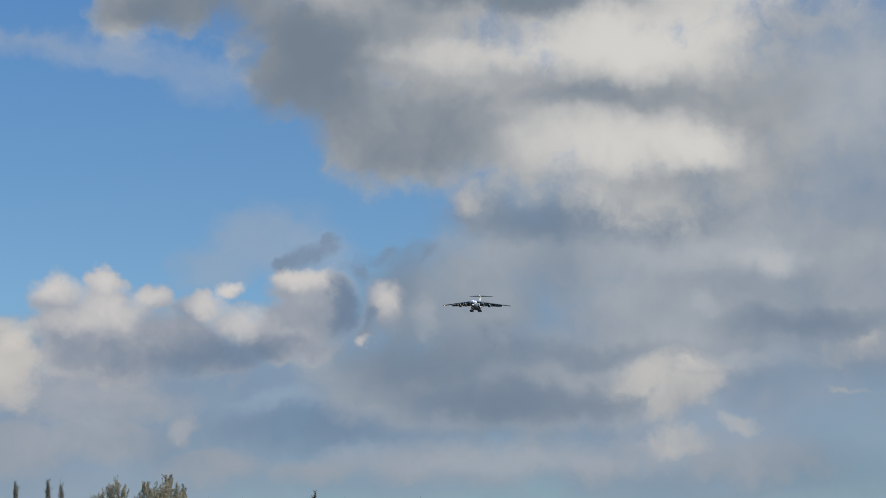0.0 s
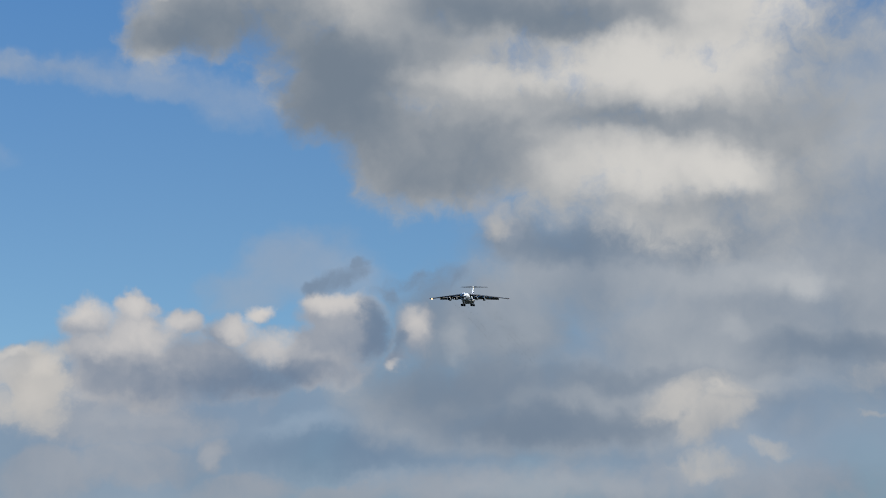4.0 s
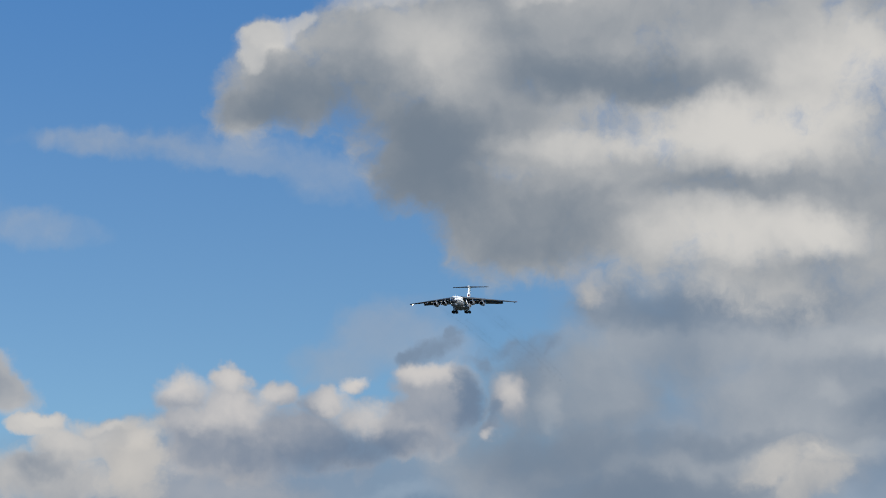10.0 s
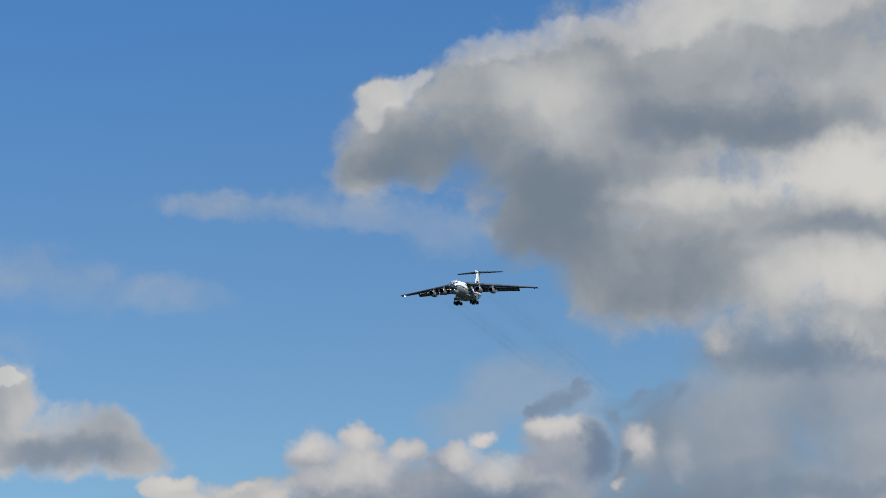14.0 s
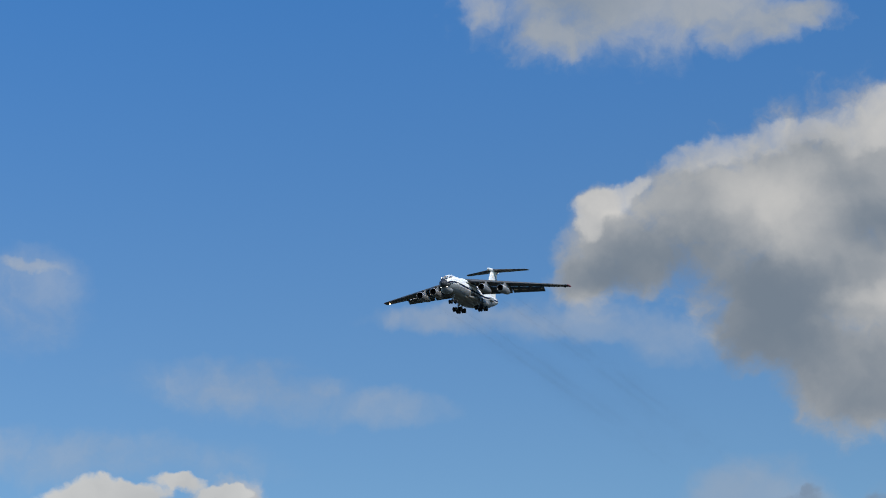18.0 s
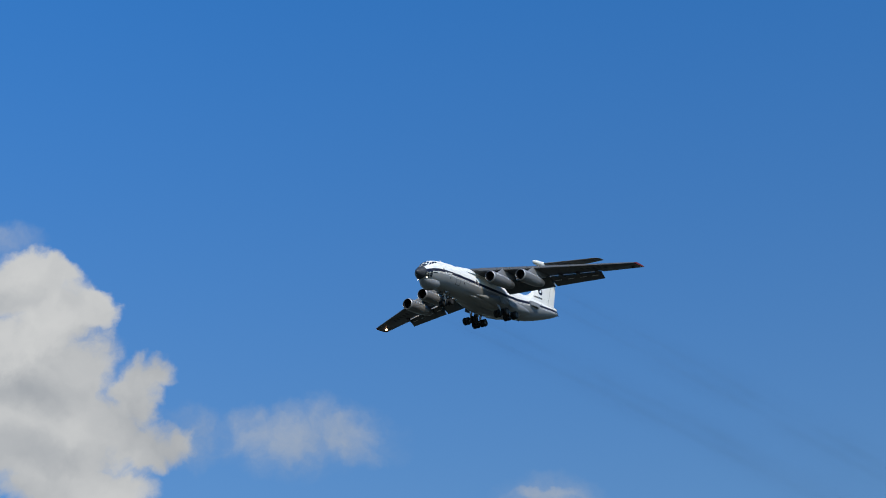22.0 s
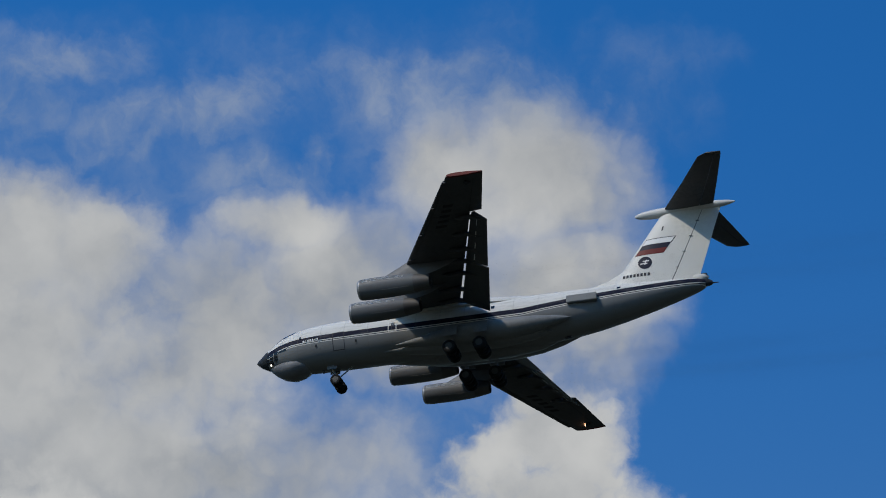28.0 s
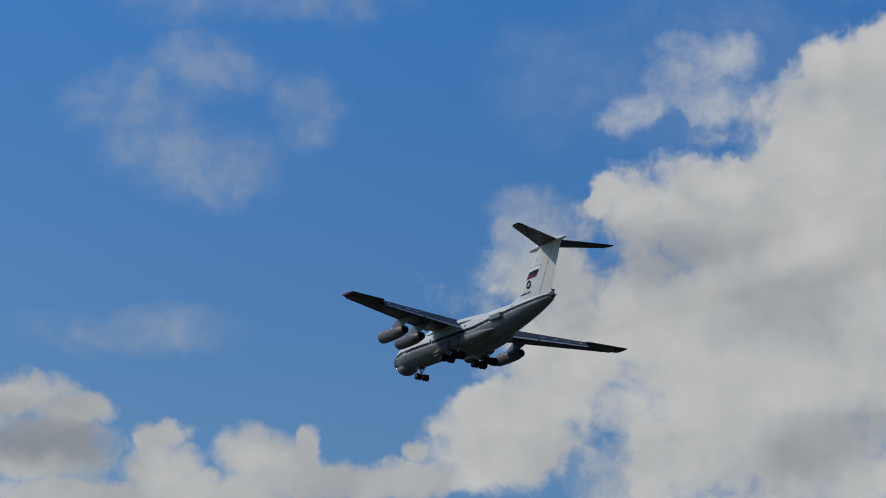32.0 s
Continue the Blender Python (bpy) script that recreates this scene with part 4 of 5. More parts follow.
def spin(profile, centre, n=32, caps=False):
    """A body turned about an axis along x: profile of (x, radius)."""
    cx, cy, cz = centre
    return loft([ring_x(cx + x, cy, cz, r, n) for x, r in profile], caps=caps)


# ---- the aircraft: x forward from the nose tip, y to its left, z up ----
SECTIONS = ((0.05, -0.72, -0.86, 0.06), (-0.15, -0.50, -1.05, 0.26), (-0.5, -0.26, -1.32, 0.54), (-1.0, 0.16, -1.58, 0.92), (-1.6, 0.56, -1.83, 1.20),
            (-2.3, 1.06, -2.04, 1.46), (-2.8, 1.42, -2.14, 1.62), (-3.4, 1.66, -2.22, 1.78), (-4.0, 1.83, -2.30, 1.94), (-4.7, 1.98, -2.35, 2.08),
            (-5.6, 2.10, -2.38, 2.22), (-7.0, 2.24, -2.40, 2.34), (-9.0, 2.36, -2.40, 2.40), (-14.0, 2.40, -2.40, 2.40), (-20.0, 2.40, -2.40, 2.40),
            (-26.5, 2.40, -2.40, 2.40), (-29.0, 2.40, -2.32, 2.38), (-31.5, 2.40, -2.08, 2.30), (-34.0, 2.38, -1.66, 2.14), (-36.5, 2.36, -1.08, 1.92),
            (-39.0, 2.32, -0.42, 1.62), (-41.0, 2.27, 0.16, 1.33), (-42.6, 2.20, 0.66, 1.02), (-43.6, 2.10, 1.00, 0.72), (-44.1, 1.95, 1.28, 0.45))


def section_at(x):
    """Top, bottom and half width of the fuselage at x."""
    for a, b in zip(SECTIONS, SECTIONS[1:]):
        if a[0] >= x >= b[0]:
            u = (a[0] - x) / (a[0] - b[0])
            return [p + (q - p) * u for p, q in zip(a[1:], b[1:])]
    return SECTIONS[-1][1:] if x < -44 else SECTIONS[0][1:]


def skin(x, phi, lift=0.0):
    """A point on the fuselage at x, phi degrees up from its left side (from its right side past 90), lifted off by lift."""
    top, bottom, w = section_at(x)
    c, h = (top + bottom) / 2, (top - bottom) / 2
    a = radians(phi)
    return Vector((x, (w + lift) * math.cos(a), c + (h + lift) * math.sin(a)))


def skin_patch(x0, x1, phi0, phi1, lift=0.02, shear=0.0, n=4):
    """A thin plate that follows the fuselage's skin; shear slides its upper edge along x."""
    bm = bmesh.new()
    grids = []
    for d in (lift, -0.03):
        grids.append([[bm.verts.new(skin(x0 + (x1 - x0) * i / n + shear * j / n, phi0 + (phi1 - phi0) * j / n, d)) for j in range(n + 1)] for i in range(n + 1)])
    for g in grids:
        for i in range(n):
            for j in range(n):
                bm.faces.new((g[i][j], g[i + 1][j], g[i + 1][j + 1], g[i][j + 1]))
    rim = [(i, 0) for i in range(n)] + [(n, j) for j in range(n)] + [(i, n) for i in range(n, 0, -1)] + [(0, j) for j in range(n, 0, -1)]
    for (i, j), (k, l) in zip(rim, rim[1:] + rim[:1]):
        bm.faces.new((grids[0][i][j], grids[0][k][l], grids[1][k][l], grids[1][i][j]))
    return bm


def fuselage_rings(xs, n=48):
    return [[skin(x, 360 * i / n) for i in range(n)] for x in xs]


def wing_line(y):
    """Leading edge, chord and height of the wing at y metres from the middle."""
    y = abs(y)
    lead = -12.9 - 0.5187 * y
    return lead, -22.3 - 0.2738 * y, 2.25 - 0.0555 * y


def wing_ring(y, outline, shift=(0.0, 0.0), tilt=0.0, pivot=0.0):
    """A wing section at y: outline in shares of the chord, slid by shift (chord shares) and dropped by tilt degrees about the pivot."""
    lead, trail, z = wing_line(y)
    c = lead - trail
    t = radians(tilt)
    out = []
    for u, h in outline:
        du = u - pivot
        uu = pivot + du * math.cos(t) + h * math.sin(t)
        hh = h * math.cos(t) - du * math.sin(t)
        out.append(Vector((lead - c * (uu + shift[0]), y, z + c * (hh + shift[1]))))
    return out


def wing_piece(ys, cut, side, shift=(0.0, 0.0), tilt=0.0, pivot=0.0, thin=1.0, n=14):
    rings = []
    for y in ys:
        thick = (0.135 - 0.0012 * y) * thin
        rings.append(wing_ring(y, airfoil(thick, cut, n), shift, tilt, pivot))
    bm = loft(rings)
    if side < 0:
        for v in bm.verts:
            v.co.y = -v.co.y
    return bm


def flip(bm, side):
    if side < 0:
        for v in bm.verts:
            v.co.y = -v.co.y
    return bm


def build_wing(plane, side):
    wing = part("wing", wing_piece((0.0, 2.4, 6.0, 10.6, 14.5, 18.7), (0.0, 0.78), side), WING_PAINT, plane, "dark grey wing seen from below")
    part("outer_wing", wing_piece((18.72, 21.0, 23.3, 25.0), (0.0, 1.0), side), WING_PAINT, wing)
    part("wing_tip", wing_piece((25.0, 25.12, 25.24), (0.0, 1.0), side, n=14), RED_PAINT, wing, "red painted wing tip")
    part("aileron_gap", wing_piece((18.9, 24.4), (0.755, 0.768), side, thin=1.03, n=4), LINE, wing)
    # flaps: two panels a side, slid back and drooped, with a slot ahead of each
    for y0, y1, back, drop in ((2.75, 10.45, 0.165, -0.050), (10.75, 18.62, 0.150, -0.045)):
        ym = (y0 + y1) / 2
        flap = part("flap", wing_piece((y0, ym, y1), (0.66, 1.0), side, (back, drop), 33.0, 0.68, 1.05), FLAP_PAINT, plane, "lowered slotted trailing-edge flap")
        part("flap_vane", wing_piece((y0, ym, y1), (0.712, 0.730), side, (0.098, -0.026), 24.0, 0.70, 0.35, 4), SLOT_WHITE, flap, "pale flap vane in the slot")
        step = (y1 - y0) / 4
        for k in range(4 if y0 > 10 else 0):
            a, b = y0 + step * (k + 0.2), y0 + step * (k + 0.72)
            part("slot_edge", wing_piece((a, b), (0.785, 0.798), side, (back, drop), 33.0, 0.68, 1.16, 4), SLOT_WHITE, flap, "pale edge of the second flap slot")
        # pale strip that paints the lit line along the trailing edge
        part("flap_edge", wing_piece((y0 + 0.05, ym, y1 - 0.05), (0.93, 0.985), side, (back, drop + 0.004), 33.0, 0.68, 1.05, 4), FLAP_EDGE, flap, "pale strip along the flap's trailing edge, its sunlit look painted in")
    for y in (3.2, 5.4, 8.4, 10.6, 12.8, 15.4, 18.3):
        lead, trail, z = wing_line(y)
        c = lead - trail
        bm = loft([ring_x(lead - c * u, y, z + c * h - 0.10, r, 10, 1.5) for u, h, r in ((0.50, -0.05, 0.02), (0.58, -0.06, 0.14), (0.74, -0.055, 0.17), (0.88, -0.085, 0.15), (1.0, -0.15, 0.03))])
        part("flap_track", flip(bm, side), WING_PAINT, plane)
    # slats in five lengths, slid forward and down
    cuts = (2.9, 5.6, 7.4, 9.9, 11.7, 15.9, 20.3, 24.4)
    for y0, y1 in zip(cuts, cuts[1:]):
        part("slat", wing_piece((y0 + 0.08, y1 - 0.08), (0.0, 0.085), side, (-0.045, -0.028), -16.0, 0.0, 0.95, 8), WING_PAINT, plane)
    for k in range(5):
        y = 16.8 + 0.85 * k
        part("wing_bar", wing_piece((y, y + 0.42), (0.20, 0.40), side, thin=1.03, n=4), BAR_GREY, wing)
    for y in (7.6, 13.0, 17.2):
        lead, trail, z = wing_line(y)
        part("spoiler_hinge", flip(block((trail + 1.9, y - 0.5, z + 0.05), (trail + 2.2, y + 0.5, z + 0.28), 0.02), side), FLAP_PAINT, wing)
    return wing


def build_engine(plane, y, x, z):
    """A turbofan in a long nacelle with an open clamshell nozzle, on a swept pylon."""
    outer = ((0.0, 0.83), (-0.04, 0.88), (-0.18, 0.94), (-0.6, 0.985), (-1.6, 1.0), (-3.2, 0.985), (-4.6, 0.93), (-5.3, 0.86))
    inner = ((0.0, 0.83), (-0.05, 0.78), (-0.3, 0.745), (-0.9, 0.74), (-1.5, 0.76))
    eng = part("engine", spin(outer, (x, y, z)), NACELLE_PAINT, plane, "grey jet engine nacelle")
    part("intake_lip", spin(((0.005, 0.815), (0.02, 0.83), (0.005, 0.86), (-0.10, 0.925), (-0.22, 0.955)), (x, y, z)), METAL, eng, "bright metal intake lip")
    part("intake", spin(inner, (x, y, z)), DARK, eng, "dark intake duct")
    part("fan", spin(((-1.2, 0.02), (-1.32, 0.14), (-1.45, 0.24), (-1.48, 0.76)), (x, y, z)), DARK, eng)
    part("nozzle", spin(((-5.25, 0.865), (-5.7, 0.80), (-6.4, 0.69), (-6.75, 0.62), (-6.74, 0.55), (-6.2, 0.52)), (x, y, z)), BURNT, eng, "heat-stained exhaust nozzle")
    part("exhaust", spin(((-6.2, 0.53), (-6.22, 0.02)), (x, y, z)), DARK, eng)
    for a in (17, 26, 35, 145, 154, 163):
        ring = []
        for sx, r in ((-0.4, 0.985), (-2.5, 1.005), (-4.4, 0.955)):
            ring.append([Vector((x + sx, y + (r + d) * math.cos(radians(a + w)), z + (r + d) * math.sin(radians(a + w)))) for d, w in ((-0.02, -0.7), (0.012, -0.7), (0.012, 0.7), (-0.02, 0.7))])
        part("cowl_seam", loft(ring), SLOT_WHITE, eng)
    side = 1 if y > 0 else -1
    for a in (318, 222):
        bm = tube((x - 2.2, y + 1.0 * math.cos(radians(a)), z + 1.0 * math.sin(radians(a))), (x - 4.9, y + 0.93 * math.cos(radians(a)), z + 0.93 * math.sin(radians(a))), 0.02, n=6)
        part("cowl_latch_line", bm, CHIN_PAINT, eng)
    lead, trail, wz = wing_line(y)
    rings = []
    for h, x0, x1, w in ((z + 0.72, x - 1.5, x - 6.2, 0.17), (z + 1.15, x - 2.4, x - 7.6, 0.15), (wz - 0.32, lead + 0.9, lead - 4.6, 0.14), (wz + 0.12, lead + 0.15, lead - 3.5, 0.10)):
        c = x0 - x1
        rings.append([Vector((x0 - c * u, y + w * s, h)) for u, s in ((0, 0), (0.08, 0.7), (0.3, 1), (0.7, 0.8), (1, 0), (0.7, -0.8), (0.3, -1), (0.08, -0.7))])
    part("pylon", loft(rings), NACELLE_PAINT, eng)


def build_tail(plane):
    """Fin with dorsal fillet, rudder, bullet fairing and swept tailplane."""
    def fin_ring(z, lead, trail, thick, cut=(0.0, 1.0), n=14):
        c = lead - trail
        return [Vector((lead - c * u, h * c, z)) for u, h in airfoil(thick, cut, n)]

    levels = FIN = ((1.9, -34.4, -43.5, 0.10), (3.0, -35.6, -43.75, 0.105), (5.0, -37.0, -44.4, 0.11), (7.5, -38.75, -45.2, 0.11), (9.75, -40.3, -45.95, 0.11))
    fin = part("fin", loft([fin_ring(*l, cut=(0.0, 0.70)) for l in levels]), WHITE_PAINT, plane, "white tail fin")
    part("fin_fillet", loft([[Vector((x, y, z)) for y, z in ((-w, 2.1), (w, 2.1), (w * 0.5, 2.1 + (h - 2.1) * 0.6), (0, h), (-w * 0.5, 2.1 + (h - 2.1) * 0.6))]
                             for x, w, h in ((-30.8, 0.02, 2.30), (-33.0, 0.14, 2.66), (-34.8, 0.22, 3.15), (-36.3, 0.26, 4.0), (-38.0, 0.26, 4.3))]), WHITE_PAINT, fin)
    rudder = part("rudder", loft([fin_ring(*l, cut=(0.712, 1.0)) for l in levels]), WHITE_PAINT, fin)
    part("rudder_gap", loft([fin_ring(*l, cut=(0.69, 0.72), n=4) for l in ((2.3, -34.85, -43.6, 0.098), (9.6, -40.2, -45.9, 0.105))]), GAP_GREY, fin)
    for z in (3.6, 5.2, 6.8, 8.4):
        u = (z - 1.9) / 7.85
        lead, trail = -34.4 - 5.9 * u, -43.5 - 2.45 * u
        hx = lead + (trail - lead) * 0.70
        for s in (1, -1):
            part("rudder_hinge", block((hx - 0.22, s * 0.28 - 0.07, z), (hx + 0.1, s * 0.28 + 0.07, z + 0.05), 0.015), CHIN_PAINT, rudder)
    part("bullet_fairing", loft([ring_x(x, 0, 9.86 + 0.03 * (-37.7 - x), r, 20) for x, r in ((-37.7, 0.03), (-37.85, 0.18), (-38.3, 0.33), (-39.2, 0.44), (-41.0, 0.50),
                                                                                    (-43.5, 0.50), (-45.5, 0.40), (-46.8, 0.22), (-47.4, 0.04))]), WHITE_PAINT, fin, "white bullet fairing on the fin top")
    for side in (1, -1):
        levels = ((0.35, -40.6, -45.35, 0.10), (4.5, -43.1, -46.45, 0.10), (8.2, -45.2, -47.38, 0.10), (8.66, -46.0, -47.42, 0.07))

        def plane_ring(y, lead, trail, thick, cut=(0.0, 1.0)):
            c = lead - trail
            return [Vector((lead - c * u, side * y, 10.02 + 0.035 * y + h * c)) for u, h in airfoil(thick, cut)]

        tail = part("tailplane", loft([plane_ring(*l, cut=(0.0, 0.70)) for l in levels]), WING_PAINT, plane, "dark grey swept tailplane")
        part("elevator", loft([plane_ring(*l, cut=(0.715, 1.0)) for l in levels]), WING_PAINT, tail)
        # marks on the fin side: tricolour, round badge, a row of bars
        def fin_skin(x, z):
            """A point on the fin's side."""
            lo, hi = next((p, q) for p, q in zip(FIN, FIN[1:]) if p[0] <= z <= q[0])
            v = (z - lo[0]) / (hi[0] - lo[0])
            lead, trail, th = (p + (q - p) * v for p, q in zip(lo[1:], hi[1:]))
            c = lead - trail
            s = min(max((lead - x) / c, 0.01), 0.99)
            half = 5 * th * (0.2969 * math.sqrt(s) - 0.126 * s - 0.3516 * s * s + 0.2843 * s ** 3 - 0.1015 * s ** 4)
            return c * (half * (1.15 if side > 0 else 0.85) + 0.001)

        def mark(name, x0, x1, z0, z1, mat, lean=0.70, label="", proud=0.03, n=6):
            """A painted patch that follows the fin, its ends leaning with the leading edge."""
            bm = bmesh.new()
            grids = []
            for d in (proud, -0.02):
                grids.append([[bm.verts.new((x0 + (x1 - x0) * i / n - lean * (z1 - z0) * j / 2, side * (fin_skin(x0 + (x1 - x0) * i / n - lean * (z1 - z0) * j / 2, z0 + (z1 - z0) * j / 2) + d), z0 + (z1 - z0) * j / 2)) for j in range(3)] for i in range(n + 1)])
            for grid in grids:
                for i in range(n):
                    for j in range(2):
                        bm.faces.new((grid[i][j], grid[i + 1][j], grid[i + 1][j + 1], grid[i][j + 1]))
            rim = [(i, 0) for i in range(n)] + [(n, 0), (n, 1)] + [(i, 2) for i in range(n, 0, -1)] + [(0, 2), (0, 1)]
            for (i, j), (k, l) in zip(rim, rim[1:] + rim[:1]):
                bm.faces.new((grids[0][i][j], grids[0][k][l], grids[1][k][l], grids[1][i][j]))
            part(name, bm, mat, fin, label)

        mark("flag_frame", -38.32, -41.2, 6.38, 7.0, LINE, proud=0.012)
        mark("flag_band", -38.36, -41.12, 6.38, 6.92, SLOT_WHITE, label="white band of a tricolour")
        mark("flag_band", -37.98, -40.74, 5.84, 6.38, NAVY_PAINT, label="blue band of a tricolour")
        mark("flag_band", -37.60, -40.36, 5.30, 5.84, RED_PAINT, label="red band of a tricolour")
        for k in range(8):
            mark("fin_bar", -36.35 - 0.34 * k, -36.57 - 0.34 * k, 3.02, 3.32, LINE, 0.1, n=2)
        n, cx, cz = 24, -38.55, 4.42
        badge = []
        for r, lift in ((0.01, 0.03), (0.35, 0.03), (0.66, 0.03), (0.66, -0.02)):
            badge.append([Vector((cx + r * math.cos(2 * math.pi * i / n), side * (fin_skin(cx + r * math.cos(2 * math.pi * i / n), cz + r * math.sin(2 * math.pi * i / n)) + lift), cz + r * math.sin(2 * math.pi * i / n))) for i in range(n)])
        part("round_badge", loft(badge), NAVY_PAINT, fin, "round dark badge")
        for dx, dz, w, h in ((-0.08, 0.16, 0.30, 0.05), (0.12, -0.10, 0.34, 0.05), (0.02, 0.03, 0.06, 0.26)):
            mark("badge_bar", cx + dx + w, cx + dx - w, cz + dz - h, cz + dz + h, SLOT_WHITE, 0.3, proud=0.05)
        mark("fin_mark", -40.25, -40.37, 7.75, 8.2, LINE, 0.3, n=2)


def build_wheel(parent, at, r, w):
    """A tyre with a dished hub; the axle lies across the aircraft."""
    def turned(profile, n=24):
        return loft([[Vector(at) + Vector((rr * math.cos(2 * math.pi * i / n), y, rr * math.sin(2 * math.pi * i / n))) for i in range(n)] for y, rr in profile])
    wheel = part("wheel", turned(((-w * 0.42, r * 0.55), (-w * 0.5, r * 0.80), (-w * 0.36, r * 0.96), (0.0, r), (w * 0.36, r * 0.96), (w * 0.5, r * 0.80), (w * 0.42, r * 0.55))), TYRE, parent)
    part("hub", turned(((-w * 0.46, r * 0.20), (-w * 0.44, r * 0.54), (w * 0.44, r * 0.54), (w * 0.46, r * 0.20)), 16), HUB, wheel)


def build_gear(plane):
    nose = part("nose_gear", tube((-7.7, 0, -2.2), (-8.3, 0, -4.0), 0.16, 0.12), STRUT, plane, "lowered nose landing gear")
    part("drag_brace", tube((-9.8, 0, -2.3), (-8.2, 0, -3.6), 0.07), STRUT, nose)
    part("axle", tube((-8.36, -1.0, -4.1), (-8.36, 1.0, -4.1), 0.09), STRUT, nose)
    for y in (-0.95, -0.38, 0.38, 0.95):
        build_wheel(nose, (-8.36, y, -4.1), 0.55, 0.36)
    for s in (1, -1):
        part("gear_door", block((-8.3, s * 0.55 - 0.02, -2.7), (-7.3, s * 0.55 + 0.02, -2.2), 0.02), CHIN_PAINT, nose)
        lamp = part("taxi_lamp", spin(((0.0, 0.02), (0.0, 0.10), (-0.12, 0.08), (-0.14, 0.02)), (-7.75, s * 0.25, -3.0), 12), METAL, nose)
    for s in (1, -1):
        pod = part("gear_fairing", flip(loft([[Vector((x, 2.02 + w * math.cos(2 * math.pi * i / 20), z + h * math.sin(2 * math.pi * i / 20))) for i in range(20)]
                                              for x, w, h, z in ((-14.6, 0.10, 0.06, -1.85), (-16.2, 0.42, 0.32, -1.82), (-18.0, 0.78, 0.62, -1.78), (-19.8, 1.05, 0.86, -1.72), (-21.0, 1.18, 0.96, -1.64), (-25.5, 1.18, 0.96, -1.62),
                                                                 (-28.0, 1.0, 0.78, -1.5), (-30.0, 0.6, 0.45, -1.35), (-31.6, 0.05, 0.05, -1.2))]), s), GREY_PAINT, plane, "grey bulged landing gear fairing")
        part("belly_fairing", flip(loft([[Vector((x, 1.1 + w * math.cos(2 * math.pi * i / 16), z + h * math.sin(2 * math.pi * i / 16))) for i in range(16)]
                                         for x, w, h, z in ((-13.0, 0.2, 0.1, -1.95), (-15.5, 0.6, 0.30, -2.08), (-18.5, 1.0, 0.52, -2.2), (-25.0, 1.05, 0.55, -2.22), (-28.0, 0.7, 0.38, -2.1), (-29.8, 0.05, 0.05, -1.9))]), s), GREY_PAINT, plane)
        for x in (-20.3, -23.2):
            gear = part("main_gear", tube((x, s * 2.4, -1.8), (x - 0.1, s * 2.95, -3.72), 0.17, 0.14), STRUT, plane, "lowered main landing gear")
            part("brace", tube((x + 0.9, s * 2.5, -2.1), (x, s * 2.85, -3.3), 0.07), STRUT, gear)
            part("axle", tube((x - 0.1, s * 1.9, -3.8), (x - 0.1, s * 4.1, -3.8), 0.1), STRUT, gear)
            for y in (1.98, 2.56, 3.40, 3.98):
                build_wheel(gear, (x - 0.1, s * y, -3.8), 0.65, 0.44)
            part("gear_door", flip(loft([[Vector((x + dx, 3.12 + d, -1.1)), Vector((x + dx, 3.20 + d, -1.1)), Vector((x + dx, 3.52 + d, -2.35)), Vector((x + dx, 3.44 + d, -2.35))] for dx, d in ((0.65, 0.0), (-0.65, 0.0))]), s), GREY_PAINT, gear)


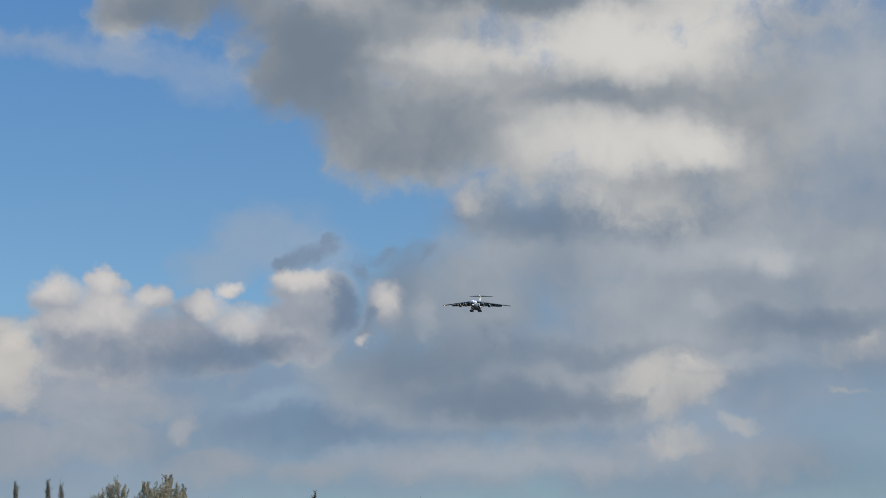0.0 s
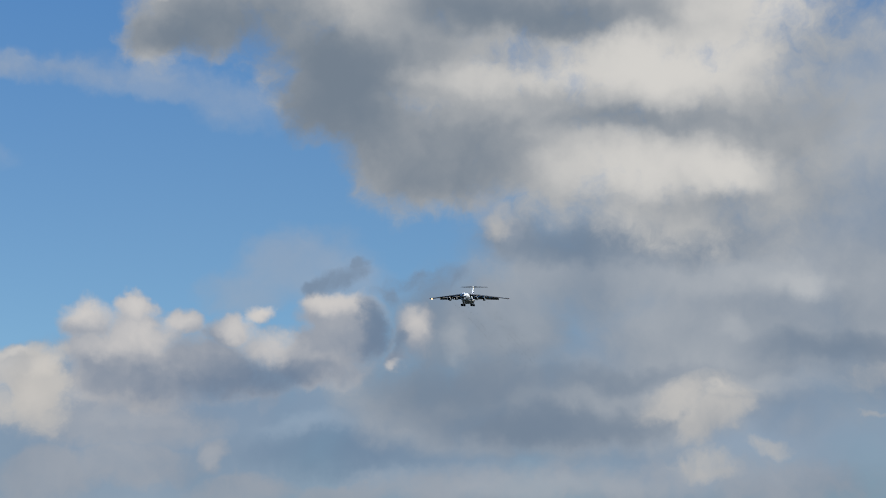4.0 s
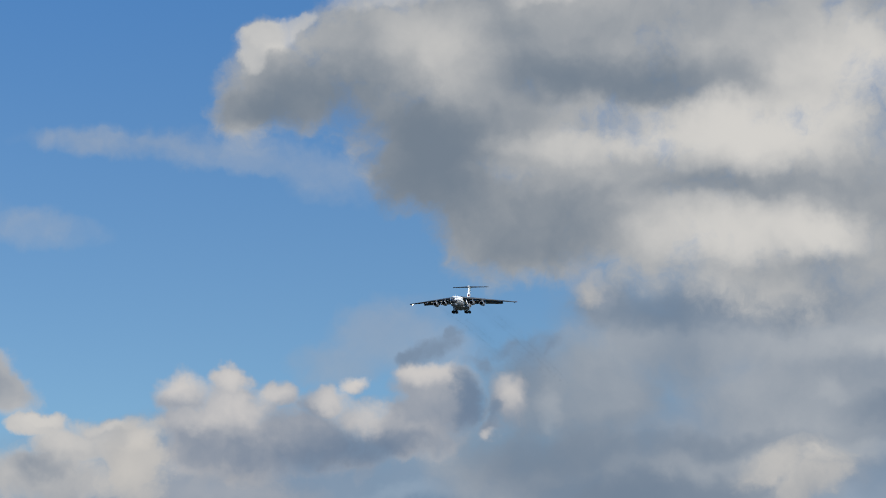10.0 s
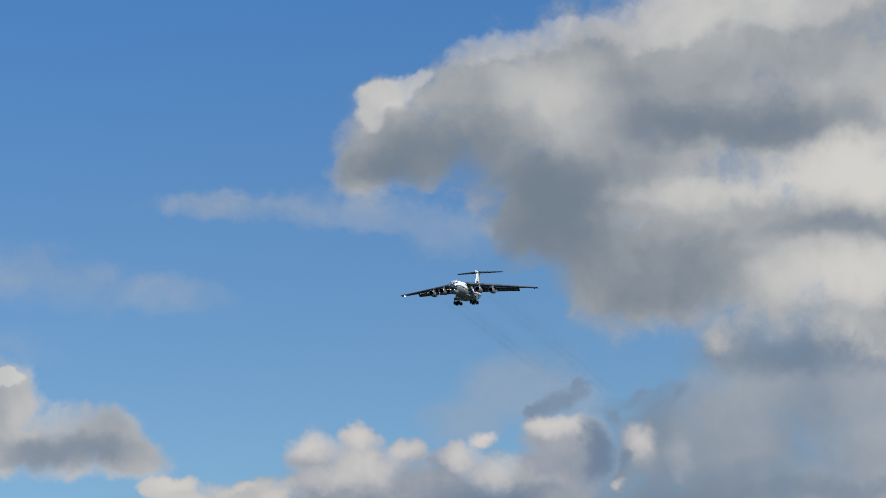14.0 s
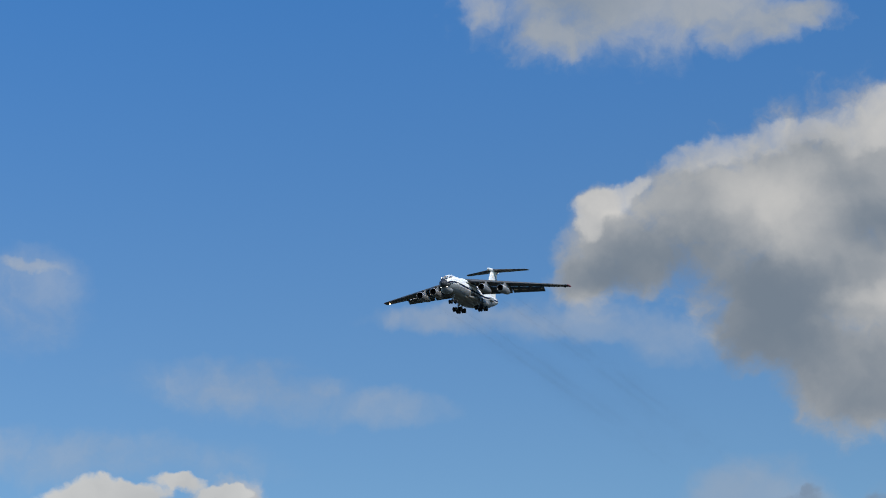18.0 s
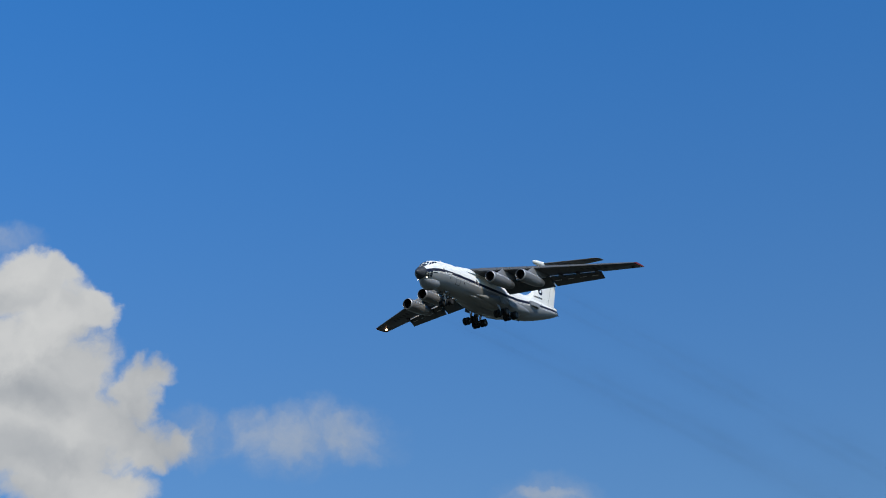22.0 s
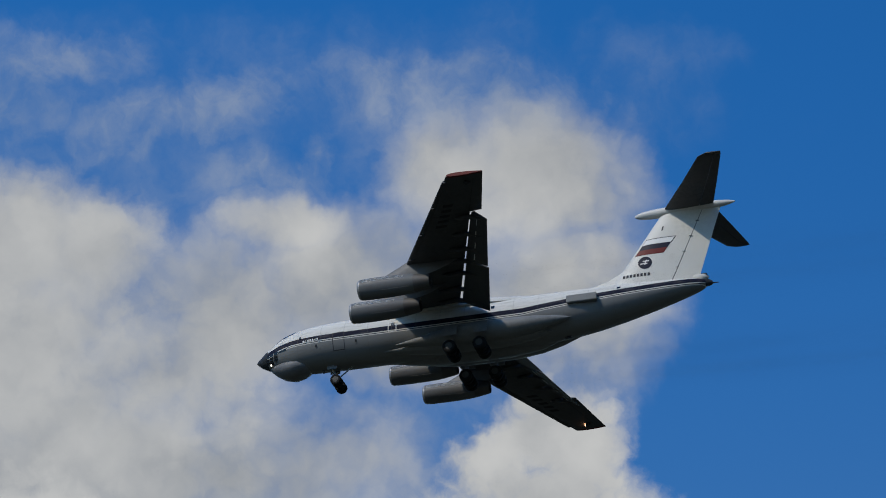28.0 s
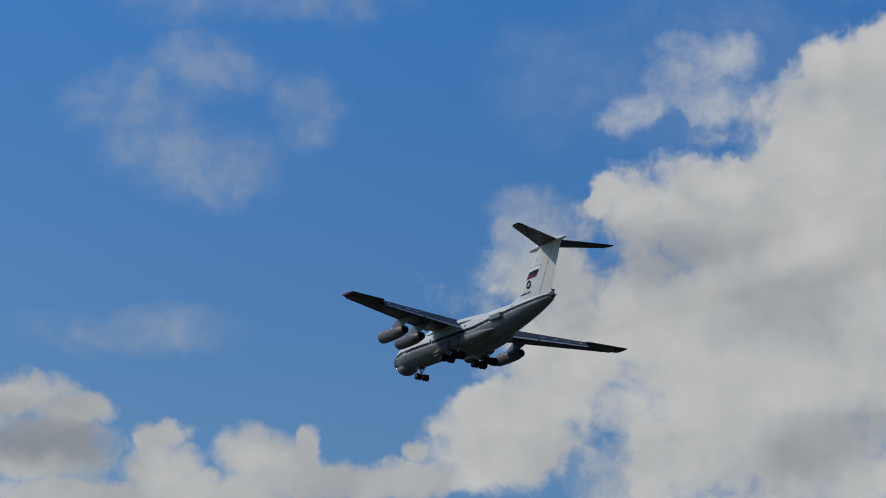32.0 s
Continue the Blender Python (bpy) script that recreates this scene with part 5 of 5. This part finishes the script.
def build_aircraft():
    plane = thing("transport_aircraft", label="white and grey four-engined jet transport aircraft with wheels and flaps down", category="aircraft")
    xs = [-1.35, -1.6, -2.0, -2.3, -2.6, -2.8, -3.1, -3.4, -3.7, -4.0, -4.35, -4.7, -5.15, -5.6, -6.3, -7.0, -8.0, -9.0, -12, -16, -20, -24, -26.5, -28, -29, -30.3, -31.5, -33, -34, -35.3, -36.5, -37.8, -39, -40, -41, -42, -42.6, -43.2, -43.6, -44.1]
    body = part("fuselage", loft(fuselage_rings(xs)), LIVERY, plane, "white-topped grey fuselage with a navy stripe")
    part("nose_cone", loft(fuselage_rings([0.05, -0.15, -0.3, -0.5, -0.75, -1.0, -1.345])), RADOME, body, "dark grey nose cone")
    chin = [[Vector((x, w * math.cos(2 * math.pi * i / 28), z + h * math.sin(2 * math.pi * i / 28))) for i in range(28)]
            for x, w, h, z in ((-1.25, 0.05, 0.05, -1.50), (-1.55, 0.42, 0.30, -1.64), (-2.1, 0.85, 0.58, -1.84), (-2.9, 1.24, 0.86, -2.01), (-3.8, 1.46, 0.98, -2.05),
                               (-4.5, 1.42, 0.88, -2.0), (-5.1, 1.15, 0.62, -1.97), (-5.5, 0.72, 0.38, -2.0), (-5.8, 0.1, 0.08, -2.07))]
    part("chin_radome", loft(chin), CHIN_PAINT, body, "grey bulged chin radome")
    # glazing: the navigator's panes round the lower nose, the cockpit above
    for s in (1, -1):
        def both(phi):
            return phi if s > 0 else 180 - phi
        for x0, x1, rows in ((-1.22, -1.56, (-16, -30, -44)), (-1.64, -2.02, (-12, -25, -38, -50)), (-2.10, -2.52, (-12, -24, -36))):
            for phi in rows:
                part("nose_pane", skin_patch(x0, x1, both(phi), both(phi + 9.5), 0.03, n=2), GLASS, body)
        part("nose_pane", skin_patch(-2.62, -3.5, both(-12), both(-7), 0.03, n=2), GLASS, body)
        for x0, x1, p0, p1, sh in ((-2.20, -2.58, 74, 88, -0.34), (-2.16, -2.56, 56, 71, -0.36), (-2.30, -2.76, 42, 54, -0.36), (-2.90, -3.38, 41, 55, -0.32), (-3.52, -3.98, 42, 55, -0.24)):
            part("cockpit_window", skin_patch(x0, x1, both(p0), both(p1), 0.035, sh, n=3), GLASS, body)
        part("anti_glare_panel", skin_patch(-1.36, -2.10, both(50), both(88), 0.012, -0.1, n=5), RADOME, body, "dark panel ahead of the windscreen")
        # doors, ports and small fittings along the side
        for x0, x1, p0, p1 in ((-8.35, -9.55, -38, 4), (-13.9, -14.75, -12, 12)):
            w = 0.07
            for a, b, c, d in ((x0, x0 - w, p0, p1), (x1, x1 + w, p0, p1), (x0, x1, p0, p0 + 1.6), (x0, x1, p1, p1 + 1.6)):
                part("door_seam", skin_patch(a, b, both(c), both(d), 0.012, n=4), LINE if p0 < -20 else SLOT_WHITE, body)
        for x, phi in ((-14.2, 3), (-24.0, 14), (-36.0, 22)):
            part("window_port", skin_patch(x, x - 0.34, both(phi), both(phi + 8), 0.02, n=2), GLASS, body)
        for x, phi in ((-5.6, -4), (-6.6, -22), (-4.9, 8), (-10.6, -24), (-13.2, 58)):
            part("vent", skin_patch(x, x - 0.16, both(phi), both(phi + 6), 0.05, n=2), LINE, body)
        part("pitot_fitting", tube(skin(-6.3, both(1), -0.1), skin(-6.9, both(0), 0.35), 0.05, 0.03, 8), LINE, body)
        for k in range(7):
            part("name_bar", skin_patch(-5.30 - 0.24 * k, -5.46 - 0.24 * k, both(-4.6), both(0.6), 0.012, n=2), SLOT_WHITE, body)
        part("side_box", flip(block((-34.2, 1.9, 0.02), (-31.3, 2.62, 0.78), 0.06), s), GREY_PAINT, plane, "boxy fairing on the rear fuselage")
        for x, phi in ((-1.72, -50),):
            c = skin(x, both(phi), 0.0)
            part("landing_lamp", spin(((0.10, 0.01), (0.08, 0.06), (0.0, 0.09), (-0.06, 0.09)), c, 12), LAMP, body, "small lit landing lamp")
        tip = part("tip_lamp", spin(((0.03, 0.20), (-0.05, 0.215), (-0.25, 0.18), (-0.42, 0.08), (-0.5, 0.02)), (-27.35, s * 24.0, 0.70), 16), LINE, plane, "wing-tip landing lamp")
        part("lens", spin(((0.12, 0.01), (0.10, 0.10), (0.03, 0.195)), (-27.35, s * 24.0, 0.70), 16), WARM_LAMP if s < 0 else GLASS, tip, "glowing warm lens" if s < 0 else "")
    part("wing_fairing", loft([[Vector((x, w * math.cos(math.pi * i / 16), 1.55 + h * math.sin(math.pi * i / 16))) for i in range(17)]
                               for x, w, h in ((-10.2, 1.2, 0.84), (-11.6, 1.75, 1.02), (-13.4, 2.1, 1.22), (-16.0, 2.28, 1.30), (-20.0, 2.28, 1.26), (-23.5, 2.12, 1.10), (-26.5, 1.7, 0.94), (-28.5, 1.25, 0.85))]), WHITE_PAINT, plane, "white fairing over the wing root")
    part("tail_cone", loft([ring_x(x, 0, z, r, 16) for x, z, r in ((-43.9, 1.68, 0.38), (-44.4, 1.66, 0.34), (-44.75, 1.62, 0.16))]), RADOME, plane)
    part("tail_probe", tube((-44.6, 0, 1.6), (-45.3, 0, 1.56), 0.07, 0.04), LINE, plane)
    part("tail_turret", spin(((-43.0, 0.3), (-43.4, 0.42), (-44.1, 0.36), (-44.4, 0.1)), (0, 0, 2.28), 16), WHITE_PAINT, plane)
    part("turret_glass", block((-44.3, -0.28, 2.35), (-43.7, 0.28, 2.62), 0.05), GLASS, plane)
    for x, z in ((-7.2, 2.75), (-12.2, 2.95)):
        part("aerial", loft([[Vector((x, 0.03, 2.35)), Vector((x - 0.3, 0.03, 2.35)), Vector((x - 0.3, -0.03, 2.35)), Vector((x, -0.03, 2.35))], [Vector((x - 0.2, 0.01, z)), Vector((x - 0.33, 0.01, z)), Vector((x - 0.33, -0.01, z)), Vector((x - 0.2, -0.01, z))]]), WHITE_PAINT, body)
    part("belly_aerial", block((-31.2, -0.05, -2.35), (-30.6, 0.05, -1.85), 0.02), LINE, body)
    part("belly_aerial", block((-6.9, -0.05, -2.75), (-6.7, 0.05, -2.3), 0.02), LINE, body)
    for s in (1, -1):
        build_wing(plane, s)
        build_engine(plane, s * 6.47, -11.6, -0.42)
        build_engine(plane, s * 10.8, -13.75, -0.62)
    build_tail(plane)
    build_gear(plane)
    return plane


# pan, height of the tip (degrees), distance (metres), kind
TREES = (
    (10.90, 3.14, 300, 1),
    (10.10, 3.19, 337, 1),
    (9.78, 3.23, 324, 3),
    (8.41, 3.29, 311, 2),
    (8.77, 2.98, 348, 2),
    (7.61, 3.11, 335, 0),
    (7.07, 3.28, 322, 0),
    (7.28, 3.20, 309, 2),
    (6.71, 3.05, 346, 1),
    (6.07, 2.72, 333, 3),
    (5.21, 2.72, 320, 3),
    (3.39, 2.84, 307, 1),
    (2.63, 2.66, 344, 3),
    (0.69, 2.65, 331, 3),
    (9.05, 2.84, 318, 3),
)

# ---- ground and the trees at its edge ----


def ground_material():
    m = bpy.data.materials.new("field_grass")
    m.use_nodes = True
    g = Graph(m.node_tree)
    where = g.node("TexCoord").outputs["Object"]
    broad, fine = g.noise(where, 0.008, 5.0).outputs["Fac"], g.noise(where, 1.4, 8.0, 0.7).outputs["Fac"]
    colour = g.mix(g.ramp(broad, 0.4, 0.62), (0.030, 0.034, 0.016), (0.055, 0.050, 0.028))
    colour = g.mix(g.math("MULTIPLY", fine, 0.6), colour, (0.022, 0.024, 0.014))
    b = g.node("BsdfPrincipled")
    g.put(b.inputs["Base Color"], colour)
    g.put(b.inputs["Roughness"], 0.9)
    n = g.node("Bump")
    n.inputs["Strength"].default_value, n.inputs["Distance"].default_value = 0.6, 0.08
    g.put(n.inputs["Height"], fine)
    g.put(b.inputs["Normal"], n.outputs[0])
    g.tree.links.new(b.outputs[0], g.node("OutputMaterial").inputs[0])
    return m


def build_ground():
    bm = bmesh.new()
    rings = [[Vector((r * math.cos(2 * math.pi * i / 96), r * math.sin(2 * math.pi * i / 96), 0.0 if r < 450 else 0.6 * noise.noise(Vector((math.cos(i) * r / 300, math.sin(i) * r / 300, 0))))) for i in range(96)]
             for r in (2, 20, 60, 150, 300, 440, 700, 1200, 2200, 3600, 4900)]
    loft(rings, caps=False, bm=bm)
    bm.faces.new(list(bm.verts)[:96])
    ob = part("ground", bm, ground_material(), None, smooth=True)
    tagged(ob, "flat grassy field with dry patches", "ground", kind="structure")


def leaf_material(name, a, b):
    m = bpy.data.materials.new(name)
    m.use_nodes = True
    g = Graph(m.node_tree)
    rand = g.node("NewGeometry").outputs["Random Per Island"]
    colour = g.mix(g.ramp(rand, 0.0, 1.0, smooth=False), a, b)
    d, t = g.node("BsdfDiffuse", colour), g.node("BsdfTranslucent", colour)
    g.tree.links.new(g.node("MixShader", 0.3, d.outputs[0], t.outputs[0]).outputs[0], g.node("OutputMaterial").inputs[0])
    return m


BARK = material("grey_bark", (0.22, 0.19, 0.16), 0.9, scale=2.0, wear=0.5, bump=0.5)
AUTUMN_LEAF = leaf_material("yellowing_leaf", (0.085, 0.070, 0.038), (0.62, 0.52, 0.33))
GREEN_LEAF = leaf_material("dull_green_leaf", (0.05, 0.05, 0.034), (0.34, 0.30, 0.21))


def build_tree(seed, height, spread, leaves, leaf, upright):
    """A trunk with rising limbs and twigs, and a ragged crown of single leaf clumps along the twigs."""
    rnd = random.Random(seed)
    tree = thing("tree")
    wood = bmesh.new()
    top = Vector((rnd.uniform(-0.3, 0.3), rnd.uniform(-0.3, 0.3), height))
    stops = [Vector((0, 0, -0.2)), Vector((0.1, 0.05, height * 0.3)), Vector((-0.08, 0.1, height * 0.65)), top]
    for (a, b), (r0, r1) in zip(zip(stops, stops[1:]), ((0.22, 0.16), (0.16, 0.09), (0.09, 0.015))):
        tube(a, b, r0 * height / 18, r1 * height / 18, 8, wood)
    part("trunk", wood, BARK, tree)
    limbs, twigs = bmesh.new(), []
    count = int(32 + 16 * spread)
    for k in range(count):
        a, far = rnd.uniform(0, 2 * math.pi), math.sqrt(rnd.random())
        share = rnd.uniform(0.86, 1.0) if k % 3 else rnd.uniform(0.35, 0.9)
        reach = spread * far * min(1.0, (1.03 - share) * (7.0 if spread < 2 else 16.0))
        high = height * share * (1.0 - 0.10 * far ** 2)
        tip = Vector((math.cos(a) * reach, math.sin(a) * reach, high))
        base = Vector((0, 0, max(height * 0.12, high - 1.2 - upright * reach)))
        mid = base.lerp(tip, 0.45) + Vector((math.cos(a), math.sin(a), -0.2)) * reach * 0.14
        r = 0.045 * (1.2 - share) * height / 18 + 0.014
        tube(base, mid, r, r * 0.7, 5, limbs)
        tube(mid, tip, r * 0.7, 0.006, 5, limbs)
        twigs += [(mid, tip)] * 3
        for _ in range(5):
            s = mid.lerp(tip, rnd.uniform(0.0, 0.85))
            e = s + Vector((rnd.gauss(0, 0.20), rnd.gauss(0, 0.20), rnd.uniform(0.4, 1.0)))
            e.z = min(e.z, height * 1.0)
            tube(s, e, r * 0.35, 0.004, 4, limbs)
            twigs.append((s, e))
    twigs += [(stops[2], top)] * 3
    part("limb", limbs, BARK, tree)
    verts, faces = [], []
    for k in range(leaves):
        s, e = twigs[rnd.randrange(len(twigs))]
        p = s.lerp(e, rnd.random() ** 0.7) + Vector((rnd.gauss(0, 0.07), rnd.gauss(0, 0.07), rnd.gauss(0, 0.10)))
        q = Euler((rnd.uniform(0, 6.3), rnd.uniform(0, 6.3), rnd.uniform(0, 6.3))).to_quaternion()
        w, h = rnd.uniform(0.035, 0.075), rnd.uniform(0.05, 0.11)
        n = len(verts)
        verts += [p + q @ Vector(c) for c in ((0, -h, 0), (w, 0, 0.02), (0, h, 0), (-w, 0, 0.02))]
        faces.append((n, n + 1, n + 2, n + 3))
    me = bpy.data.meshes.new("crown")
    me.from_pydata([tuple(v) for v in verts], [], faces)
    me.materials.append(leaf)
    crown = new("crown", me)
    crown.parent = tree
    return tree


def plant_trees():
    """A belt of thin-leaved trees some 300 m off; only their tops stand clear."""
    kinds = [build_tree(3, 20.0, 3.0, 21000, AUTUMN_LEAF, 2.2), build_tree(5, 19.0, 0.7, 2300, GREEN_LEAF, 4.0),
             build_tree(8, 19.0, 2.1, 10000, AUTUMN_LEAF, 2.6), build_tree(11, 19.0, 0.55, 1100, GREEN_LEAF, 5.0)]
    labels = ("broad poplar with thin yellowing autumn leaves", "narrow half-bare poplar with dull green leaves",
              "slender poplar with sparse yellowing leaves", "nearly bare spire-shaped young poplar")
    first = [True] * 4
    for pan, tip, far, kind in TREES:
        z = EYE[2] + far * math.tan(radians(tip))
        d = heading(pan, 0) * far
        base = kinds[kind]
        size = z / (20.0 if kind == 0 else 19.0)
        m = pose(d.x, d.y, 0, 0, 0, (pan * 77) % 360) @ Matrix.Diagonal((size, size, size, 1))
        if first[kind]:
            base.matrix_world = m
            tree, first[kind] = base, False
        else:
            tree = copy_thing(base, pose(d.x, d.y, 0, 0, 0, (pan * 77) % 360))
            tree.scale = (size, size, size)
        tagged(tree, labels[kind], "tree", "belt of trees at the field's edge")


def smoke_material():
    """Thin brown haze, patchy along its length and thinning out across the trail."""
    m = bpy.data.materials.new("thin_exhaust_smoke")
    m.use_nodes = True
    g = Graph(m.node_tree)
    coords = g.node("TexCoord")
    x, y, z = g.node("SeparateXYZ", coords.outputs["Object"]).outputs
    across = g.node("SeparateXYZ", coords.outputs["UV"]).outputs[0]
    along = g.node("Mapping", coords.outputs["Object"])
    along.inputs["Scale"].default_value = (0.03, 0.16, 0.16)
    thick = g.math("MULTIPLY_ADD", g.ramp(g.noise(along.outputs[0], 1.0, 5.0, 0.6).outputs["Fac"], 0.30, 0.70), 0.8, 0.2)
    core = g.ramp(g.math("ABSOLUTE", g.math("SUBTRACT", across, 0.5)), 0.5, 0.05)
    fade = g.math("MULTIPLY", g.math("MULTIPLY", g.ramp(x, -330.0, -80.0), g.ramp(x, -19.0, -34.0)), 0.045)
    haze = g.node("BsdfDiffuse", (0.05, 0.05, 0.05))
    clear = g.node("BsdfTransparent")
    g.tree.links.new(g.node("MixShader", g.math("MULTIPLY", g.math("MULTIPLY", thick, core), fade), clear.outputs[0], haze.outputs[0]).outputs[0], g.node("OutputMaterial").inputs[0])
    return m


def build_smoke(plane):
    """A faint trail behind each engine, sinking and widening as it ages: two veils that cross along its middle."""
    haze = smoke_material()
    for k, (y, x, z) in enumerate(((6.47, -18.4, -0.42), (10.8, -20.5, -0.62), (-6.47, -18.4, -0.42), (-10.8, -20.5, -0.62))):
        for lean in (40, -50):
            rnd = random.Random(k)
            bm = bmesh.new()
            uv = bm.loops.layers.uv.new("across")
            rows = []
            for i in range(25):
                u = i / 24
                c = Vector((x - 320 * u, y + rnd.gauss(0, 0.5) * u, z - 20.0 * u ** 1.15))
                r = 1.2 + 12.0 * u ** 0.9
                d = Vector((0, math.cos(radians(lean)), math.sin(radians(lean)))) * r
                rows.append((bm.verts.new(c - d), bm.verts.new(c), bm.verts.new(c + d)))
            for a, b in zip(rows, rows[1:]):
                for j in (0, 1):
                    face = bm.faces.new((a[j], a[j + 1], b[j + 1], b[j]))
                    for loop, w in zip(face.loops, (j, j + 1, j + 1, j)):
                        loop[uv].uv = (w / 2, 0.5)
            part("smoke_trail", bm, haze, plane, "faint brown exhaust smoke trail")


build_ground()
plant_trees()
aircraft = build_aircraft()
build_smoke(aircraft)


def motions():
    walk(aircraft, [(t, pose(x, y, z, -bank, -pitch, pan + 90)) for t, x, y, z, pan, pitch, bank in FLIGHT_ROWS])


motions()
